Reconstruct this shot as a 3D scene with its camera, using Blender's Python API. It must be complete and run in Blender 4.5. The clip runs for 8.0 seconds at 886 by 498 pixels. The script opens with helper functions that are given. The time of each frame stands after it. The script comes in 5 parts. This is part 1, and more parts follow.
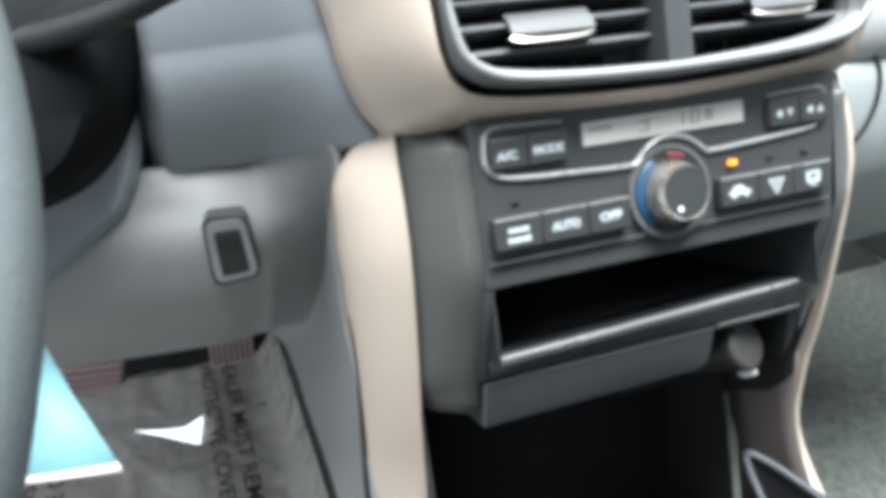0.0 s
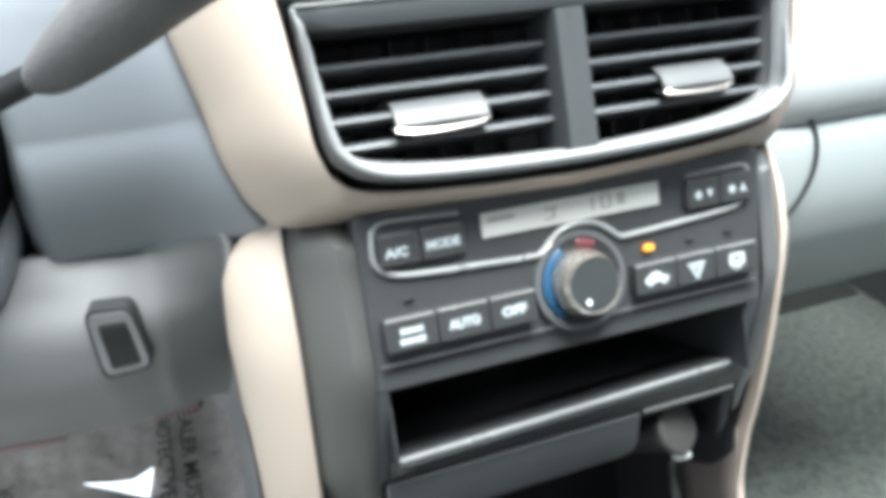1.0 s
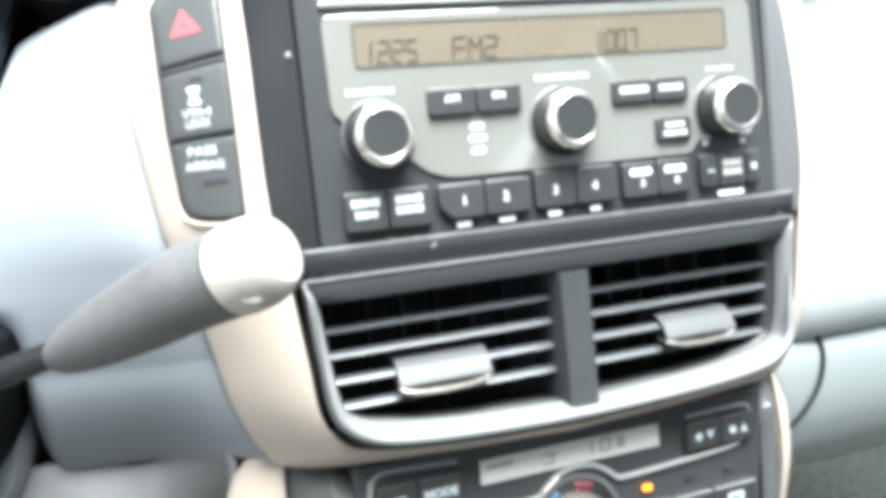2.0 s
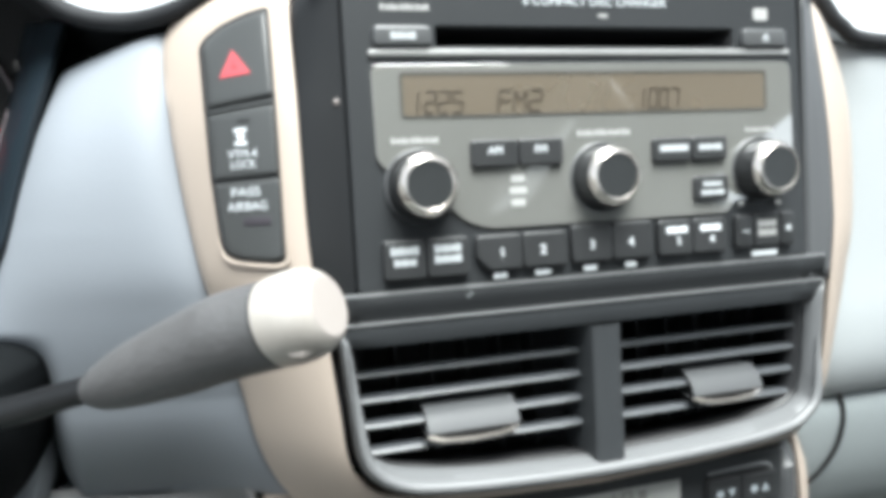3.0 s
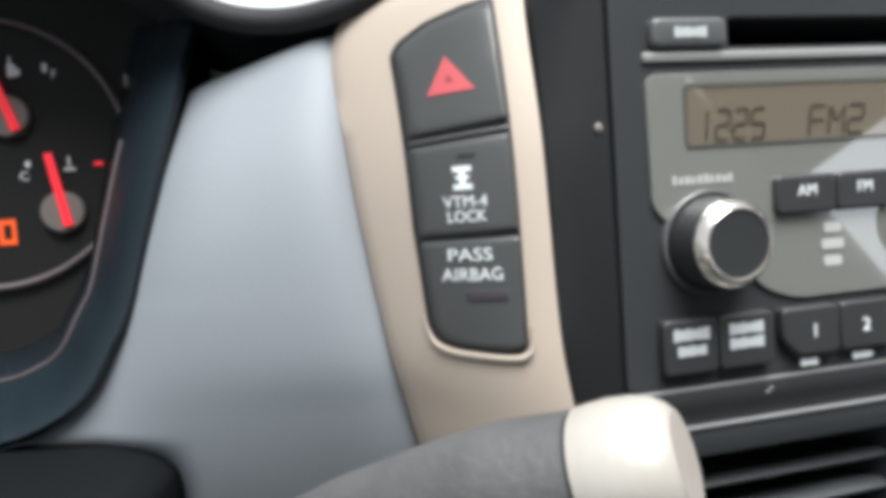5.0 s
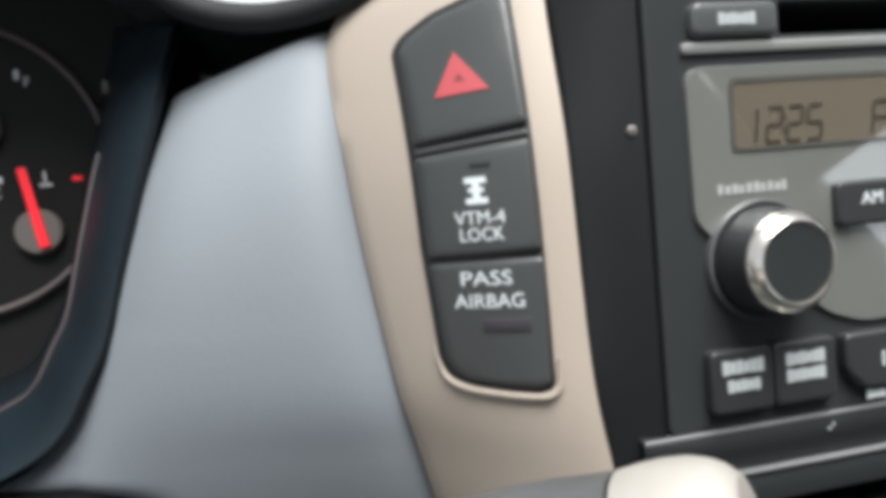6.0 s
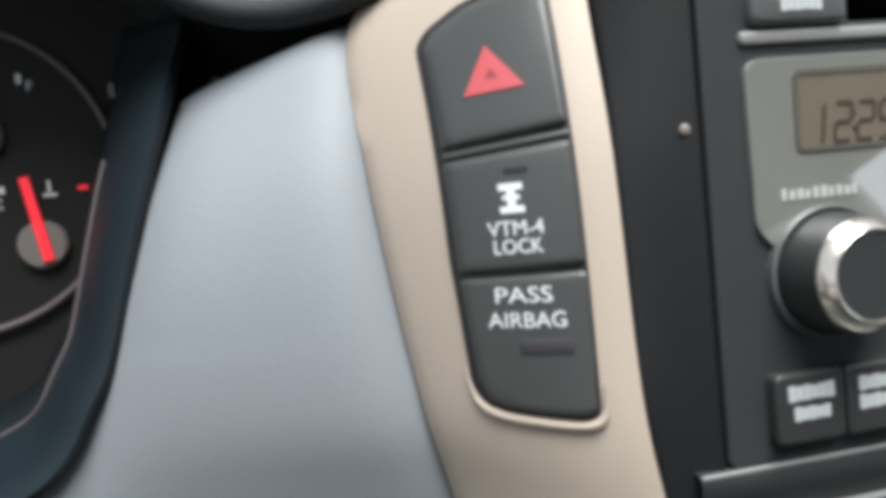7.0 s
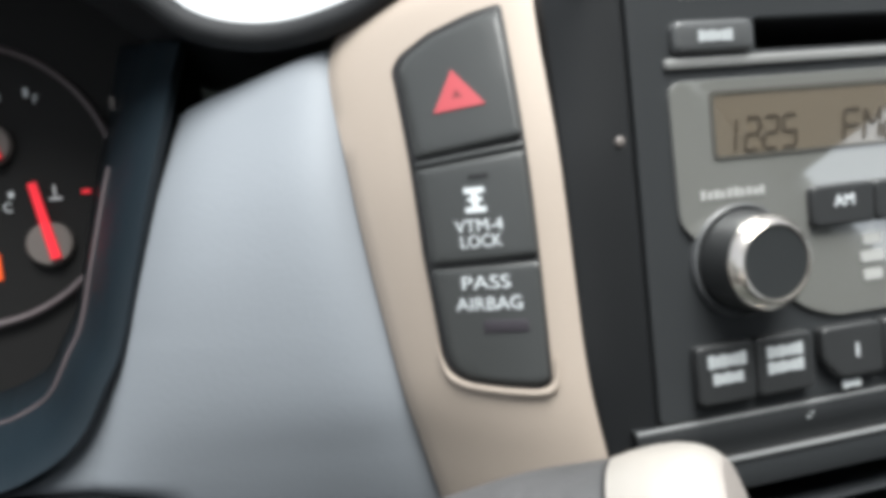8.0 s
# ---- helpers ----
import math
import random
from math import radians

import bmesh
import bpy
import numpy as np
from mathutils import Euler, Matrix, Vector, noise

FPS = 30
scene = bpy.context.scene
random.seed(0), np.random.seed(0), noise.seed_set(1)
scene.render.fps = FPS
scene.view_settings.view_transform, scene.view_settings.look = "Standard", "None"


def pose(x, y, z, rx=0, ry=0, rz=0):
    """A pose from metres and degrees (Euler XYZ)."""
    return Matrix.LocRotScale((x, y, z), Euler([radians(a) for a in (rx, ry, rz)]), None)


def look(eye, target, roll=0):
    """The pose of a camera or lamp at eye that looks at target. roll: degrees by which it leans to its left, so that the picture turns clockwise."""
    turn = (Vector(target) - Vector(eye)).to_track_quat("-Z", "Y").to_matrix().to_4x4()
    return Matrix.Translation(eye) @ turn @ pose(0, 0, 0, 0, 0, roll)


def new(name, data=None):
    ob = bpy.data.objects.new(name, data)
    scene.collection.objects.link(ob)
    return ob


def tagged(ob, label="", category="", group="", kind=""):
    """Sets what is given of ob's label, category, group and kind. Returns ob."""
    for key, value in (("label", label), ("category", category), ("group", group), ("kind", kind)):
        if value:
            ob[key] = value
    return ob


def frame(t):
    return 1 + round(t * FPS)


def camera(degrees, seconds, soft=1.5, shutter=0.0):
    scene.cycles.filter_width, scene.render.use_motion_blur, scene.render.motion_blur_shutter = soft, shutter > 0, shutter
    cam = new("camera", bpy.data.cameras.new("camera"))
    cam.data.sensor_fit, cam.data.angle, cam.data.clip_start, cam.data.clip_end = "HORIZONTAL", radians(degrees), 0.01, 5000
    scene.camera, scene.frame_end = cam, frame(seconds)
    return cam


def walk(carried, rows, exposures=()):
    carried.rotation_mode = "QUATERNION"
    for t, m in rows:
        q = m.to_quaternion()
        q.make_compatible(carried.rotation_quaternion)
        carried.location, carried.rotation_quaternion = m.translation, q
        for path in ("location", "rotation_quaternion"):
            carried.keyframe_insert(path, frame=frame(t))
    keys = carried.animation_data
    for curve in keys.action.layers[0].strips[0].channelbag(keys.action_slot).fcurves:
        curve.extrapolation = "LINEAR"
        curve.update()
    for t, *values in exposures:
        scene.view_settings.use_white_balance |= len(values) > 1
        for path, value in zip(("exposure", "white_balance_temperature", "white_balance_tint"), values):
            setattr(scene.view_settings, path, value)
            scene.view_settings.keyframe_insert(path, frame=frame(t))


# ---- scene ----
LEAN_BACK, FLOOR_TO_RADIO = 20.0, 0.65
# the centre stack's own axes: x right, y into the dashboard, z up along the radio's face
STACK = pose(0, 0, FLOOR_TO_RADIO, -LEAN_BACK)

cam = camera(59.2, 8.0, soft=5.8, shutter=0.22)
# seconds, eye in the stack's axes, yaw, pitch, roll
PATH = [
    (0, -0.2106, -0.2908, -0.1067, -18.72, -9.00, 8.04),
    (0.3, -0.1835, -0.2841, -0.1038, -19.20, -9.63, 7.87),
    (0.5, -0.1725, -0.2832, -0.1057, -18.84, -9.22, 8.14),
    (1, -0.1562, -0.2805, -0.0805, -18.97, -8.32, 8.44),
    (1.3, -0.1483, -0.2839, -0.0570, -18.85, -6.66, 8.67),
    (1.5, -0.1444, -0.2820, -0.0352, -18.78, -5.98, 7.73),
    (1.8, -0.1408, -0.2834, -0.0176, -17.39, -5.06, 6.83),
    (2, -0.1393, -0.2846, 0.0011, -17.13, -4.69, 6.03),
    (2.2, -0.1396, -0.2841, 0.0073, -17.18, -4.26, 5.35),
    (3.3, -0.1548, -0.2836, 0.0253, -16.58, -3.60, 2.84),
    (3.5, -0.1572, -0.2873, 0.0315, -16.48, -3.88, 2.78),
    (4, -0.1751, -0.2608, 0.0285, -16.57, -3.26, 2.98),
    (4.2, -0.1802, -0.2363, 0.0351, -15.00, -4.18, 2.42),
    (4.5, -0.1941, -0.2051, 0.0423, -13.63, -4.59, 2.62),
    (4.7, -0.1964, -0.1954, 0.0398, -14.60, -3.92, 3.14),
    (5.8, -0.1883, -0.1587, 0.0419, -14.15, -3.76, 5.13),
    (6, -0.1882, -0.1578, 0.0410, -14.05, -3.61, 4.93),
    (6.5, -0.1882, -0.1464, 0.0392, -13.38, -3.08, 5.32),
    (7, -0.1869, -0.1409, 0.0425, -12.77, -3.28, 5.46),
    (7.5, -0.1873, -0.1428, 0.0469, -12.87, -3.85, 5.72),
    (7.7, -0.1900, -0.1478, 0.0453, -13.60, -4.22, 5.87),
    (8, -0.1942, -0.1677, 0.0435, -15.09, -3.68, 5.85),
]
EXPOSURES = [(0.0, 2.4, 6090, 4), (0.6, 2.42, 6090, 4), (1.0, 2.64, 6110, 3), (1.5, 2.72, 6110, 2), (2.0, 2.53, 6110, 2), (2.25, 2.15, 6140, 3), (3.3, 1.53, 6190, 4), (4.0, 1.3, 6260, 5), (4.5, 1.17, 6310, 6), (6.0, 0.8, 6360, 6), (7.0, 0.91, 6360, 6), (8.0, 0.96, 6340, 6)]
walk(cam, [(t, STACK @ pose(x, y, z, 90 + pitch, roll, yaw)) for t, x, y, z, yaw, pitch, roll in PATH], EXPOSURES)

# ---- light ----
world = bpy.data.worlds.new("sky")
scene.world = world
world.use_nodes = True
wn = world.node_tree.nodes
sky = wn.new("ShaderNodeTexSky")
sky.sky_type, sky.sun_disc = "NISHITA", False
sky.sun_elevation, sky.sun_rotation = radians(81), radians(162)
sky.air_density, sky.dust_density = 0.8, 3.0
wn["Background"].inputs["Strength"].default_value = 0.13
pale = wn.new("ShaderNodeHueSaturation")  # thin overcast takes most of the blue away
pale.inputs["Saturation"].default_value = 0.22
world.node_tree.links.new(sky.outputs["Color"], pale.inputs["Color"])
world.node_tree.links.new(pale.outputs["Color"], wn["Background"].inputs["Color"])
sun = new("sun", bpy.data.lights.new("sun", "SUN"))
sun.data.energy, sun.data.angle, sun.data.color = 4.2, radians(40), (1.0, 0.98, 0.95)
sun.matrix_world = look((0.05, -0.3, 2.6), (0.0, 0.0, 0.6))


# ---- materials ----
def material(name, color, rough=0.5, metal=0.0, grain=0.0, grain_scale=900.0, blotch=0.06, blotch_scale=14.0, spec=0.5, coat=0.0, emit=0.0, rough_var=0.08):
    """A surface with fine grain relief and a broad, faint variation of tone and gloss."""
    m = bpy.data.materials.new(name)
    m.use_nodes = True
    n, l = m.node_tree.nodes, m.node_tree.links
    b = n["Principled BSDF"]
    b.inputs["Roughness"].default_value, b.inputs["Metallic"].default_value = rough, metal
    b.inputs["Specular IOR Level"].default_value, b.inputs["Coat Weight"].default_value = spec, coat
    co = n.new("ShaderNodeTexCoord")
    big = n.new("ShaderNodeTexNoise")
    big.inputs["Scale"].default_value, big.inputs["Detail"].default_value = blotch_scale, 5
    l.new(co.outputs["Object"], big.inputs["Vector"])
    ramp = n.new("ShaderNodeMix")
    ramp.data_type = "RGBA"
    ramp.inputs["A"].default_value = (*[c * (1 - blotch) for c in color], 1)
    ramp.inputs["B"].default_value = (*[min(1, c * (1 + blotch)) for c in color], 1)
    l.new(big.outputs["Fac"], ramp.inputs["Factor"])
    l.new(ramp.outputs["Result"], b.inputs["Base Color"])
    rr = n.new("ShaderNodeMapRange")
    rr.inputs["To Min"].default_value, rr.inputs["To Max"].default_value = max(0.02, rough - rough_var), min(1, rough + rough_var)
    l.new(big.outputs["Fac"], rr.inputs["Value"])
    l.new(rr.outputs["Result"], b.inputs["Roughness"])
    if grain > 0:
        fine = n.new("ShaderNodeTexNoise")
        fine.inputs["Scale"].default_value, fine.inputs["Detail"].default_value = grain_scale, 3
        l.new(co.outputs["Object"], fine.inputs["Vector"])
        bump = n.new("ShaderNodeBump")
        bump.inputs["Strength"].default_value, bump.inputs["Distance"].default_value = grain, 0.0006
        l.new(fine.outputs["Fac"], bump.inputs["Height"])
        l.new(bump.outputs["Normal"], b.inputs["Normal"])
    if emit > 0:
        b.inputs["Emission Color"].default_value = (*color, 1)
        b.inputs["Emission Strength"].default_value = emit
    return m


M_TRIM = material("champagne_paint", (0.388, 0.327, 0.278), 0.52, 0.1, 0.14, 1000, 0.03, 12, coat=0.0, rough_var=0.03)
M_DARK = material("charcoal_plastic", (0.021, 0.0225, 0.024), 0.46, 0, 0.12, 1800, 0.1, 25, spec=0.35)
M_BEZEL = material("bezel_plastic", (0.032, 0.0345, 0.037), 0.44, 0, 0.2, 1400, 0.08, 22, spec=0.4)
M_FACE = material("radio_grey_panel", (0.18, 0.18, 0.169), 0.04, 0, 0, 900, 0.03, 30, spec=1.0, coat=1.0, rough_var=0.01)
M_HVAC = material("climate_panel_plastic", (0.031, 0.033, 0.0345), 0.5, 0, 0.15, 1500, 0.06, 25)
M_BUTTON = material("button_plastic", (0.024, 0.025, 0.026), 0.45, 0, 0.1, 1500, 0.1, 40)
M_SWITCH = material("switch_plastic", (0.046, 0.048, 0.048), 0.38, 0, 0.15, 1500, 0.08, 40)
M_KNOBCAP = material("knob_cap_plastic", (0.022, 0.024, 0.025), 0.4, 0, 0.1, 1500, 0.1, 40)
M_BLACK = material("black_plastic", (0.009, 0.009, 0.01), 0.55, 0, 0.1, 900, 0.1, 20)
# near-black for deep hollows, with their shade put into the colour
M_VOID = material("black_void_shade", (0.006, 0.006, 0.007), 0.9, 0, 0.2, 600, 0.2, 20)
M_DUCT = material("vent_duct_plastic", (0.018, 0.0205, 0.0245), 0.6, 0, 0.2, 600, 0.2, 20)
M_SKIRT = material("dark_metal_skirt", (0.5, 0.47, 0.43), 0.27, 0.9, 0, 900, 0.04, 60)
M_CHROME = material("satin_chrome", (0.7, 0.65, 0.6), 0.22, 0.95, 0, 900, 0.04, 60, rough_var=0.05)
M_SLOTKEY = material("slot_key_plastic", (0.075, 0.077, 0.079), 0.34, 0, 0.06, 1500, 0.06, 30)
M_STRIP = material("dull_silver_strip", (0.3, 0.3, 0.295), 0.34, 0.3, 0.05, 1500, 0.05, 40)
M_SILVER = material("silver_paint", (0.62, 0.62, 0.61), 0.36, 0.35, 0.05, 1500, 0.05, 40)
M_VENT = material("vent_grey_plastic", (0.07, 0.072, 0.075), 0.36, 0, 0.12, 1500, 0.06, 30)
M_TAB = material("tab_grey_plastic", (0.055, 0.057, 0.06), 0.48, 0, 0.12, 1500, 0.06, 30, spec=0.35)
M_RIMDARK = material("dark_vent_rim", (0.12, 0.123, 0.126), 0.45, 0, 0.06, 1500, 0.06, 30, spec=0.4, rough_var=0.03)
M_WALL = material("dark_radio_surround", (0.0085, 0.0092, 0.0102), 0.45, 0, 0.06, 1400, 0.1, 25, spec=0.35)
M_PLATE = material("faceplate_plastic", (0.029, 0.031, 0.033), 0.42, 0, 0.08, 1800, 0.06, 20, spec=0.35)
M_LIPGREY = material("pale_line_and_highlight", (0.24, 0.245, 0.248), 0.3, 0.2, 0.06, 1500, 0.05, 30, rough_var=0.04)
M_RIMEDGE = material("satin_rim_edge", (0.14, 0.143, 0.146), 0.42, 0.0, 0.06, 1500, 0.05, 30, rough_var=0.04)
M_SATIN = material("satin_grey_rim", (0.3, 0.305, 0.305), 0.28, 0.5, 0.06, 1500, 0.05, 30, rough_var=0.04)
M_SLAT = material("slat_plastic", (0.05, 0.054, 0.059), 0.34, 0, 0.1, 1500, 0.08, 30)
M_LCD = material("amber_grey_display", (0.15, 0.125, 0.094), 0.06, 0, 0, 900, 0.05, 40)
for m in (M_FACE, M_LCD):  # hard clear lens over the panel and the display
    m.node_tree.nodes["Principled BSDF"].inputs["Coat Weight"].default_value = 1.0
    m.node_tree.nodes["Principled BSDF"].inputs["Coat IOR"].default_value = 2.9
M_LENSRIM = material("display_edge_shade", (0.075, 0.072, 0.064), 0.2, 0, 0, 900, 0.05, 30)
M_LCD2 = material("pale_display", (0.42, 0.42, 0.4), 0.25, 0, 0, 900, 0.06, 60)
M_SEG = material("display_segment", (0.045, 0.036, 0.026), 0.4)
M_SEG2 = material("faint_display_segment", (0.22, 0.22, 0.2), 0.4)
M_PRINT = material("white_print", (0.7, 0.73, 0.75), 0.5)
M_PRINT_MID = material("soft_white_print", (0.62, 0.65, 0.67), 0.5)
M_PRINT_BAR = material("smudged_white_print", (0.4, 0.42, 0.43), 0.55)
M_PRINT_BLUE = material("pale_blue_print", (0.32, 0.355, 0.375), 0.55)
M_PRINT_DIM = material("grey_print", (0.36, 0.36, 0.35), 0.5)
M_RED = material("red_print", (0.42, 0.068, 0.08), 0.5)
M_RED_DEEP = material("deep_red_print", (0.2, 0.04, 0.045), 0.5)
M_HOT = material("dark_red_band", (0.085, 0.015, 0.02), 0.45)
M_RED_DIM = material("faded_red_lens", (0.034, 0.029, 0.036), 0.45)
M_BLUE = material("blue_print", (0.009, 0.05, 0.11), 0.4)
M_NEEDLE = material("lit_red_needle", (1.0, 0.03, 0.05), 0.4, emit=0.14)
M_AMBER = material("amber_lamp", (1.0, 0.3, 0.02), 0.4, emit=0.22)
M_WARN = material("dim_amber_lamp", (1.0, 0.12, 0.02), 0.4, emit=0.018)
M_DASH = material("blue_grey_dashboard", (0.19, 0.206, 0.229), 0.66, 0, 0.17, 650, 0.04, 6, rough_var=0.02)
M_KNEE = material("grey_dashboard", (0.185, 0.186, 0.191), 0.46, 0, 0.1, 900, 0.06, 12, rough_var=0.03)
# paler than the driver's side: strong overhead light put into both colours
M_PASS = material("lit_passenger_dashboard", (0.35, 0.37, 0.378), 0.5, 0, 0.1, 900, 0.05, 10, rough_var=0.03)
M_GLOVE = material("lit_glove_box_plastic", (0.27, 0.295, 0.3), 0.5, 0, 0.1, 900, 0.05, 10, rough_var=0.03)
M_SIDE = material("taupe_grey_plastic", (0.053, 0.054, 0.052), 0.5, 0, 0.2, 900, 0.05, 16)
# champagne pillar's inner side, darkened by colour for its shade
M_PILLAR_SHADE = material("shaded_pillar_mauve", (0.105, 0.088, 0.081), 0.6, 0, 0.15, 900, 0.06, 20)
M_LEVER = material("grey_lever_grip", (0.076, 0.075, 0.077), 0.52, 0, 0.65, 420, 0.28, 70)
M_CAP = material("satin_silver_cap", (0.43, 0.4, 0.368), 0.36, 0.3, 0.05, 1500, 0.04, 40)
M_CAPFACE = material("cap_face", (0.4, 0.36, 0.335), 0.42, 0.25, 0.05, 1500, 0.05, 40)
M_SHROUD = material("matte_black_shroud", (0.004, 0.0048, 0.0055), 0.75, 0, 0.3, 700, 0.1, 20, spec=0.08)
M_VISOR = material("soft_black_visor", (0.017, 0.018, 0.02), 0.7, 0, 0.3, 700, 0.1, 20, spec=0.3)
M_STALK = material("glossy_black_stalk", (0.0075, 0.008, 0.009), 0.45, 0, 0.05, 900, 0.1, 20, spec=0.3)
M_HOOD = material("black_hood_side", (0.0075, 0.013, 0.018), 0.38, 0, 0.1, 900, 0.1, 14, spec=0.42)
M_RIMTRAY = material("tray_plastic", (0.009, 0.0115, 0.016), 0.52, 0, 0.1, 900, 0.1, 20)
M_DIAL = material("dial_face", (0.01, 0.0095, 0.0095), 0.6, 0, 0, 900, 0.1, 30, spec=0.25)
M_RIM = material("dial_rim", (0.1, 0.08, 0.085), 0.4)
M_HUB = material("needle_hub", (0.16, 0.14, 0.13), 0.4)
M_TOP = material("dashboard_top", (0.36, 0.37, 0.38), 0.6, 0, 0.4, 500, 0.06, 10)
M_CARPET = material("grey_carpet", (0.1, 0.11, 0.101), 0.95, 0, 1.0, 300, 0.85, 110)
# carpet colour darkened for the shade under the glove box
M_TOE = material("shaded_toe_carpet", (0.015, 0.017, 0.016), 0.95, 0, 1.0, 300, 0.6, 70)
M_RUBBER = material("pedal_rubber", (0.03, 0.025, 0.026), 0.55, 0, 0.3, 500, 0.15, 20)
M_PEDAL = material("worn_pedal_pad", (0.36, 0.27, 0.27), 0.4, 0.1, 0.2, 500, 0.15, 30)
M_CYAN = material("cyan_paper", (0.14, 0.29, 0.33), 0.7, 0, 0.1, 300, 0.04, 20)
M_PAPER = material("paper_edge", (0.5, 0.46, 0.47), 0.7)
M_WHEEL = material("wheel_leather", (0.085, 0.1, 0.105), 0.5, 0, 0.4, 600, 0.08, 16)
M_LINER = material("pale_headliner", (0.55, 0.54, 0.51), 0.9, 0, 0.3, 300, 0.04, 6)
M_DOOR = material("grey_door_card", (0.22, 0.23, 0.24), 0.7, 0, 0.3, 300, 0.06, 6)
M_GROUND = material("concrete", (0.13, 0.127, 0.121), 0.9, 0, 0.6, 60, 0.2, 3)
# near-white metal that imitates sky glints on the film
M_GLINT = material("painted_film_glint", (0.97, 0.97, 0.97), 0.22, 0.85, 0.05, 200, 0.05, 30)
M_INK = material("black_ink", (0.02, 0.02, 0.02), 0.5)
M_OUTLET = material("outlet_cap_plastic", (0.022, 0.0215, 0.02), 0.6, 0, 0.3, 1200, 0.1, 40)


def film_material():
    m = bpy.data.materials.new("clear_film")
    m.use_nodes = True
    n, l = m.node_tree.nodes, m.node_tree.links
    b = n["Principled BSDF"]
    b.inputs["Base Color"].default_value = (0.8, 0.78, 0.76, 1)
    b.inputs["Roughness"].default_value, b.inputs["Alpha"].default_value = 0.08, 0.5
    b.inputs["Specular IOR Level"].default_value = 0.8
    co, noi, bump = n.new("ShaderNodeTexCoord"), n.new("ShaderNodeTexNoise"), n.new("ShaderNodeBump")
    noi.inputs["Scale"].default_value, noi.inputs["Detail"].default_value = 24, 6
    bump.inputs["Strength"].default_value, bump.inputs["Distance"].default_value = 1.0, 0.012
    l.new(co.outputs["Object"], noi.inputs["Vector"])
    l.new(noi.outputs["Fac"], bump.inputs["Height"])
    l.new(bump.outputs["Normal"], b.inputs["Normal"])
    haze, tone = n.new("ShaderNodeTexNoise"), n.new("ShaderNodeMix")
    haze.inputs["Scale"].default_value, haze.inputs["Detail"].default_value, haze.inputs["Roughness"].default_value = 110, 6, 0.8
    tone.data_type = "RGBA"
    tone.inputs["A"].default_value, tone.inputs["B"].default_value = (0.44, 0.39, 0.365, 1), (0.98, 0.91, 0.87, 1)
    l.new(co.outputs["Object"], haze.inputs["Vector"])
    l.new(haze.outputs["Fac"], tone.inputs["Factor"])
    l.new(tone.outputs["Result"], b.inputs["Base Color"])
    return m


M_FILM = film_material()

# ---- builders ----
ORIGIN = {}


def thing(name, at, label, category, group="", kind="", base=None):
    """An Empty at a place of the stack's axes (or of the given axes) that parents its parts."""
    ob = new(name)
    ob.empty_display_size = 0.02
    ob.matrix_world = (STACK if base is None else base) @ Matrix.Translation(at)
    ORIGIN[ob.name] = Vector(at)
    return tagged(ob, label, category, group, kind)


def finish(bm, name, mat, angle=38):
    bmesh.ops.recalc_face_normals(bm, faces=bm.faces)
    me = bpy.data.meshes.new(name)
    bm.to_mesh(me)
    bm.free()
    me.materials.append(mat)
    me.shade_smooth()
    me.set_sharp_from_angle(angle=radians(angle))
    total = sum(p.area for p in me.polygons)
    for p in me.polygons:  # broad flat faces keep a crisp rim
        if p.area > 0.2 * total and len(me.polygons) > 8:
            for li in p.loop_indices:
                me.edges[me.loops[li].edge_index].use_edge_sharp = True
    return me


def part(name, bm, mat, parent, label="", thick=0.0, angle=38):
    o = ORIGIN[parent.name]
    bmesh.ops.translate(bm, verts=bm.verts, vec=-o)
    ob = new(name, finish(bm, name, mat, angle))
    ob.parent = parent
    ORIGIN[ob.name] = o
    if thick:
        mod = ob.modifiers.new("thickness", "SOLIDIFY")
        mod.thickness, mod.offset = thick, 0
    return tagged(ob, label)


def solo(name, bm, mat, label, category, at=(0, 0, 0), kind="", group="", thick=0.0, base=None, angle=38):
    bmesh.ops.translate(bm, verts=bm.verts, vec=-Vector(at))
    ob = new(name, finish(bm, name, mat, angle))
    ob.matrix_world = (STACK if base is None else base) @ Matrix.Translation(at)
    ORIGIN[ob.name] = Vector(at)
    if thick:
        mod = ob.modifiers.new("thickness", "SOLIDIFY")
        mod.thickness, mod.offset = thick, 0
    return tagged(ob, label, category, group, kind)


def merge(*bms):
    out = bms[0]
    for other in bms[1:]:
        me = bpy.data.meshes.new("scratch")
        other.to_mesh(me)
        out.from_mesh(me)
        other.free()
        bpy.data.meshes.remove(me)
    return out


def box(x0, x1, y0, y1, z0, z1, r=0.001, seg=2):
    bm = bmesh.new()
    bmesh.ops.create_cube(bm, size=1)
    for v in bm.verts:
        v.co = Vector(((x0 + x1) / 2 + v.co.x * (x1 - x0), (y0 + y1) / 2 + v.co.y * (y1 - y0), (z0 + z1) / 2 + v.co.z * (z1 - z0)))
    if r:
        r = min(r, 0.45 * min(abs(x1 - x0), abs(y1 - y0), abs(z1 - z0)))
        bmesh.ops.bevel(bm, geom=list(bm.edges), offset=r, segments=seg, affect="EDGES", profile=0.5)
    return bm


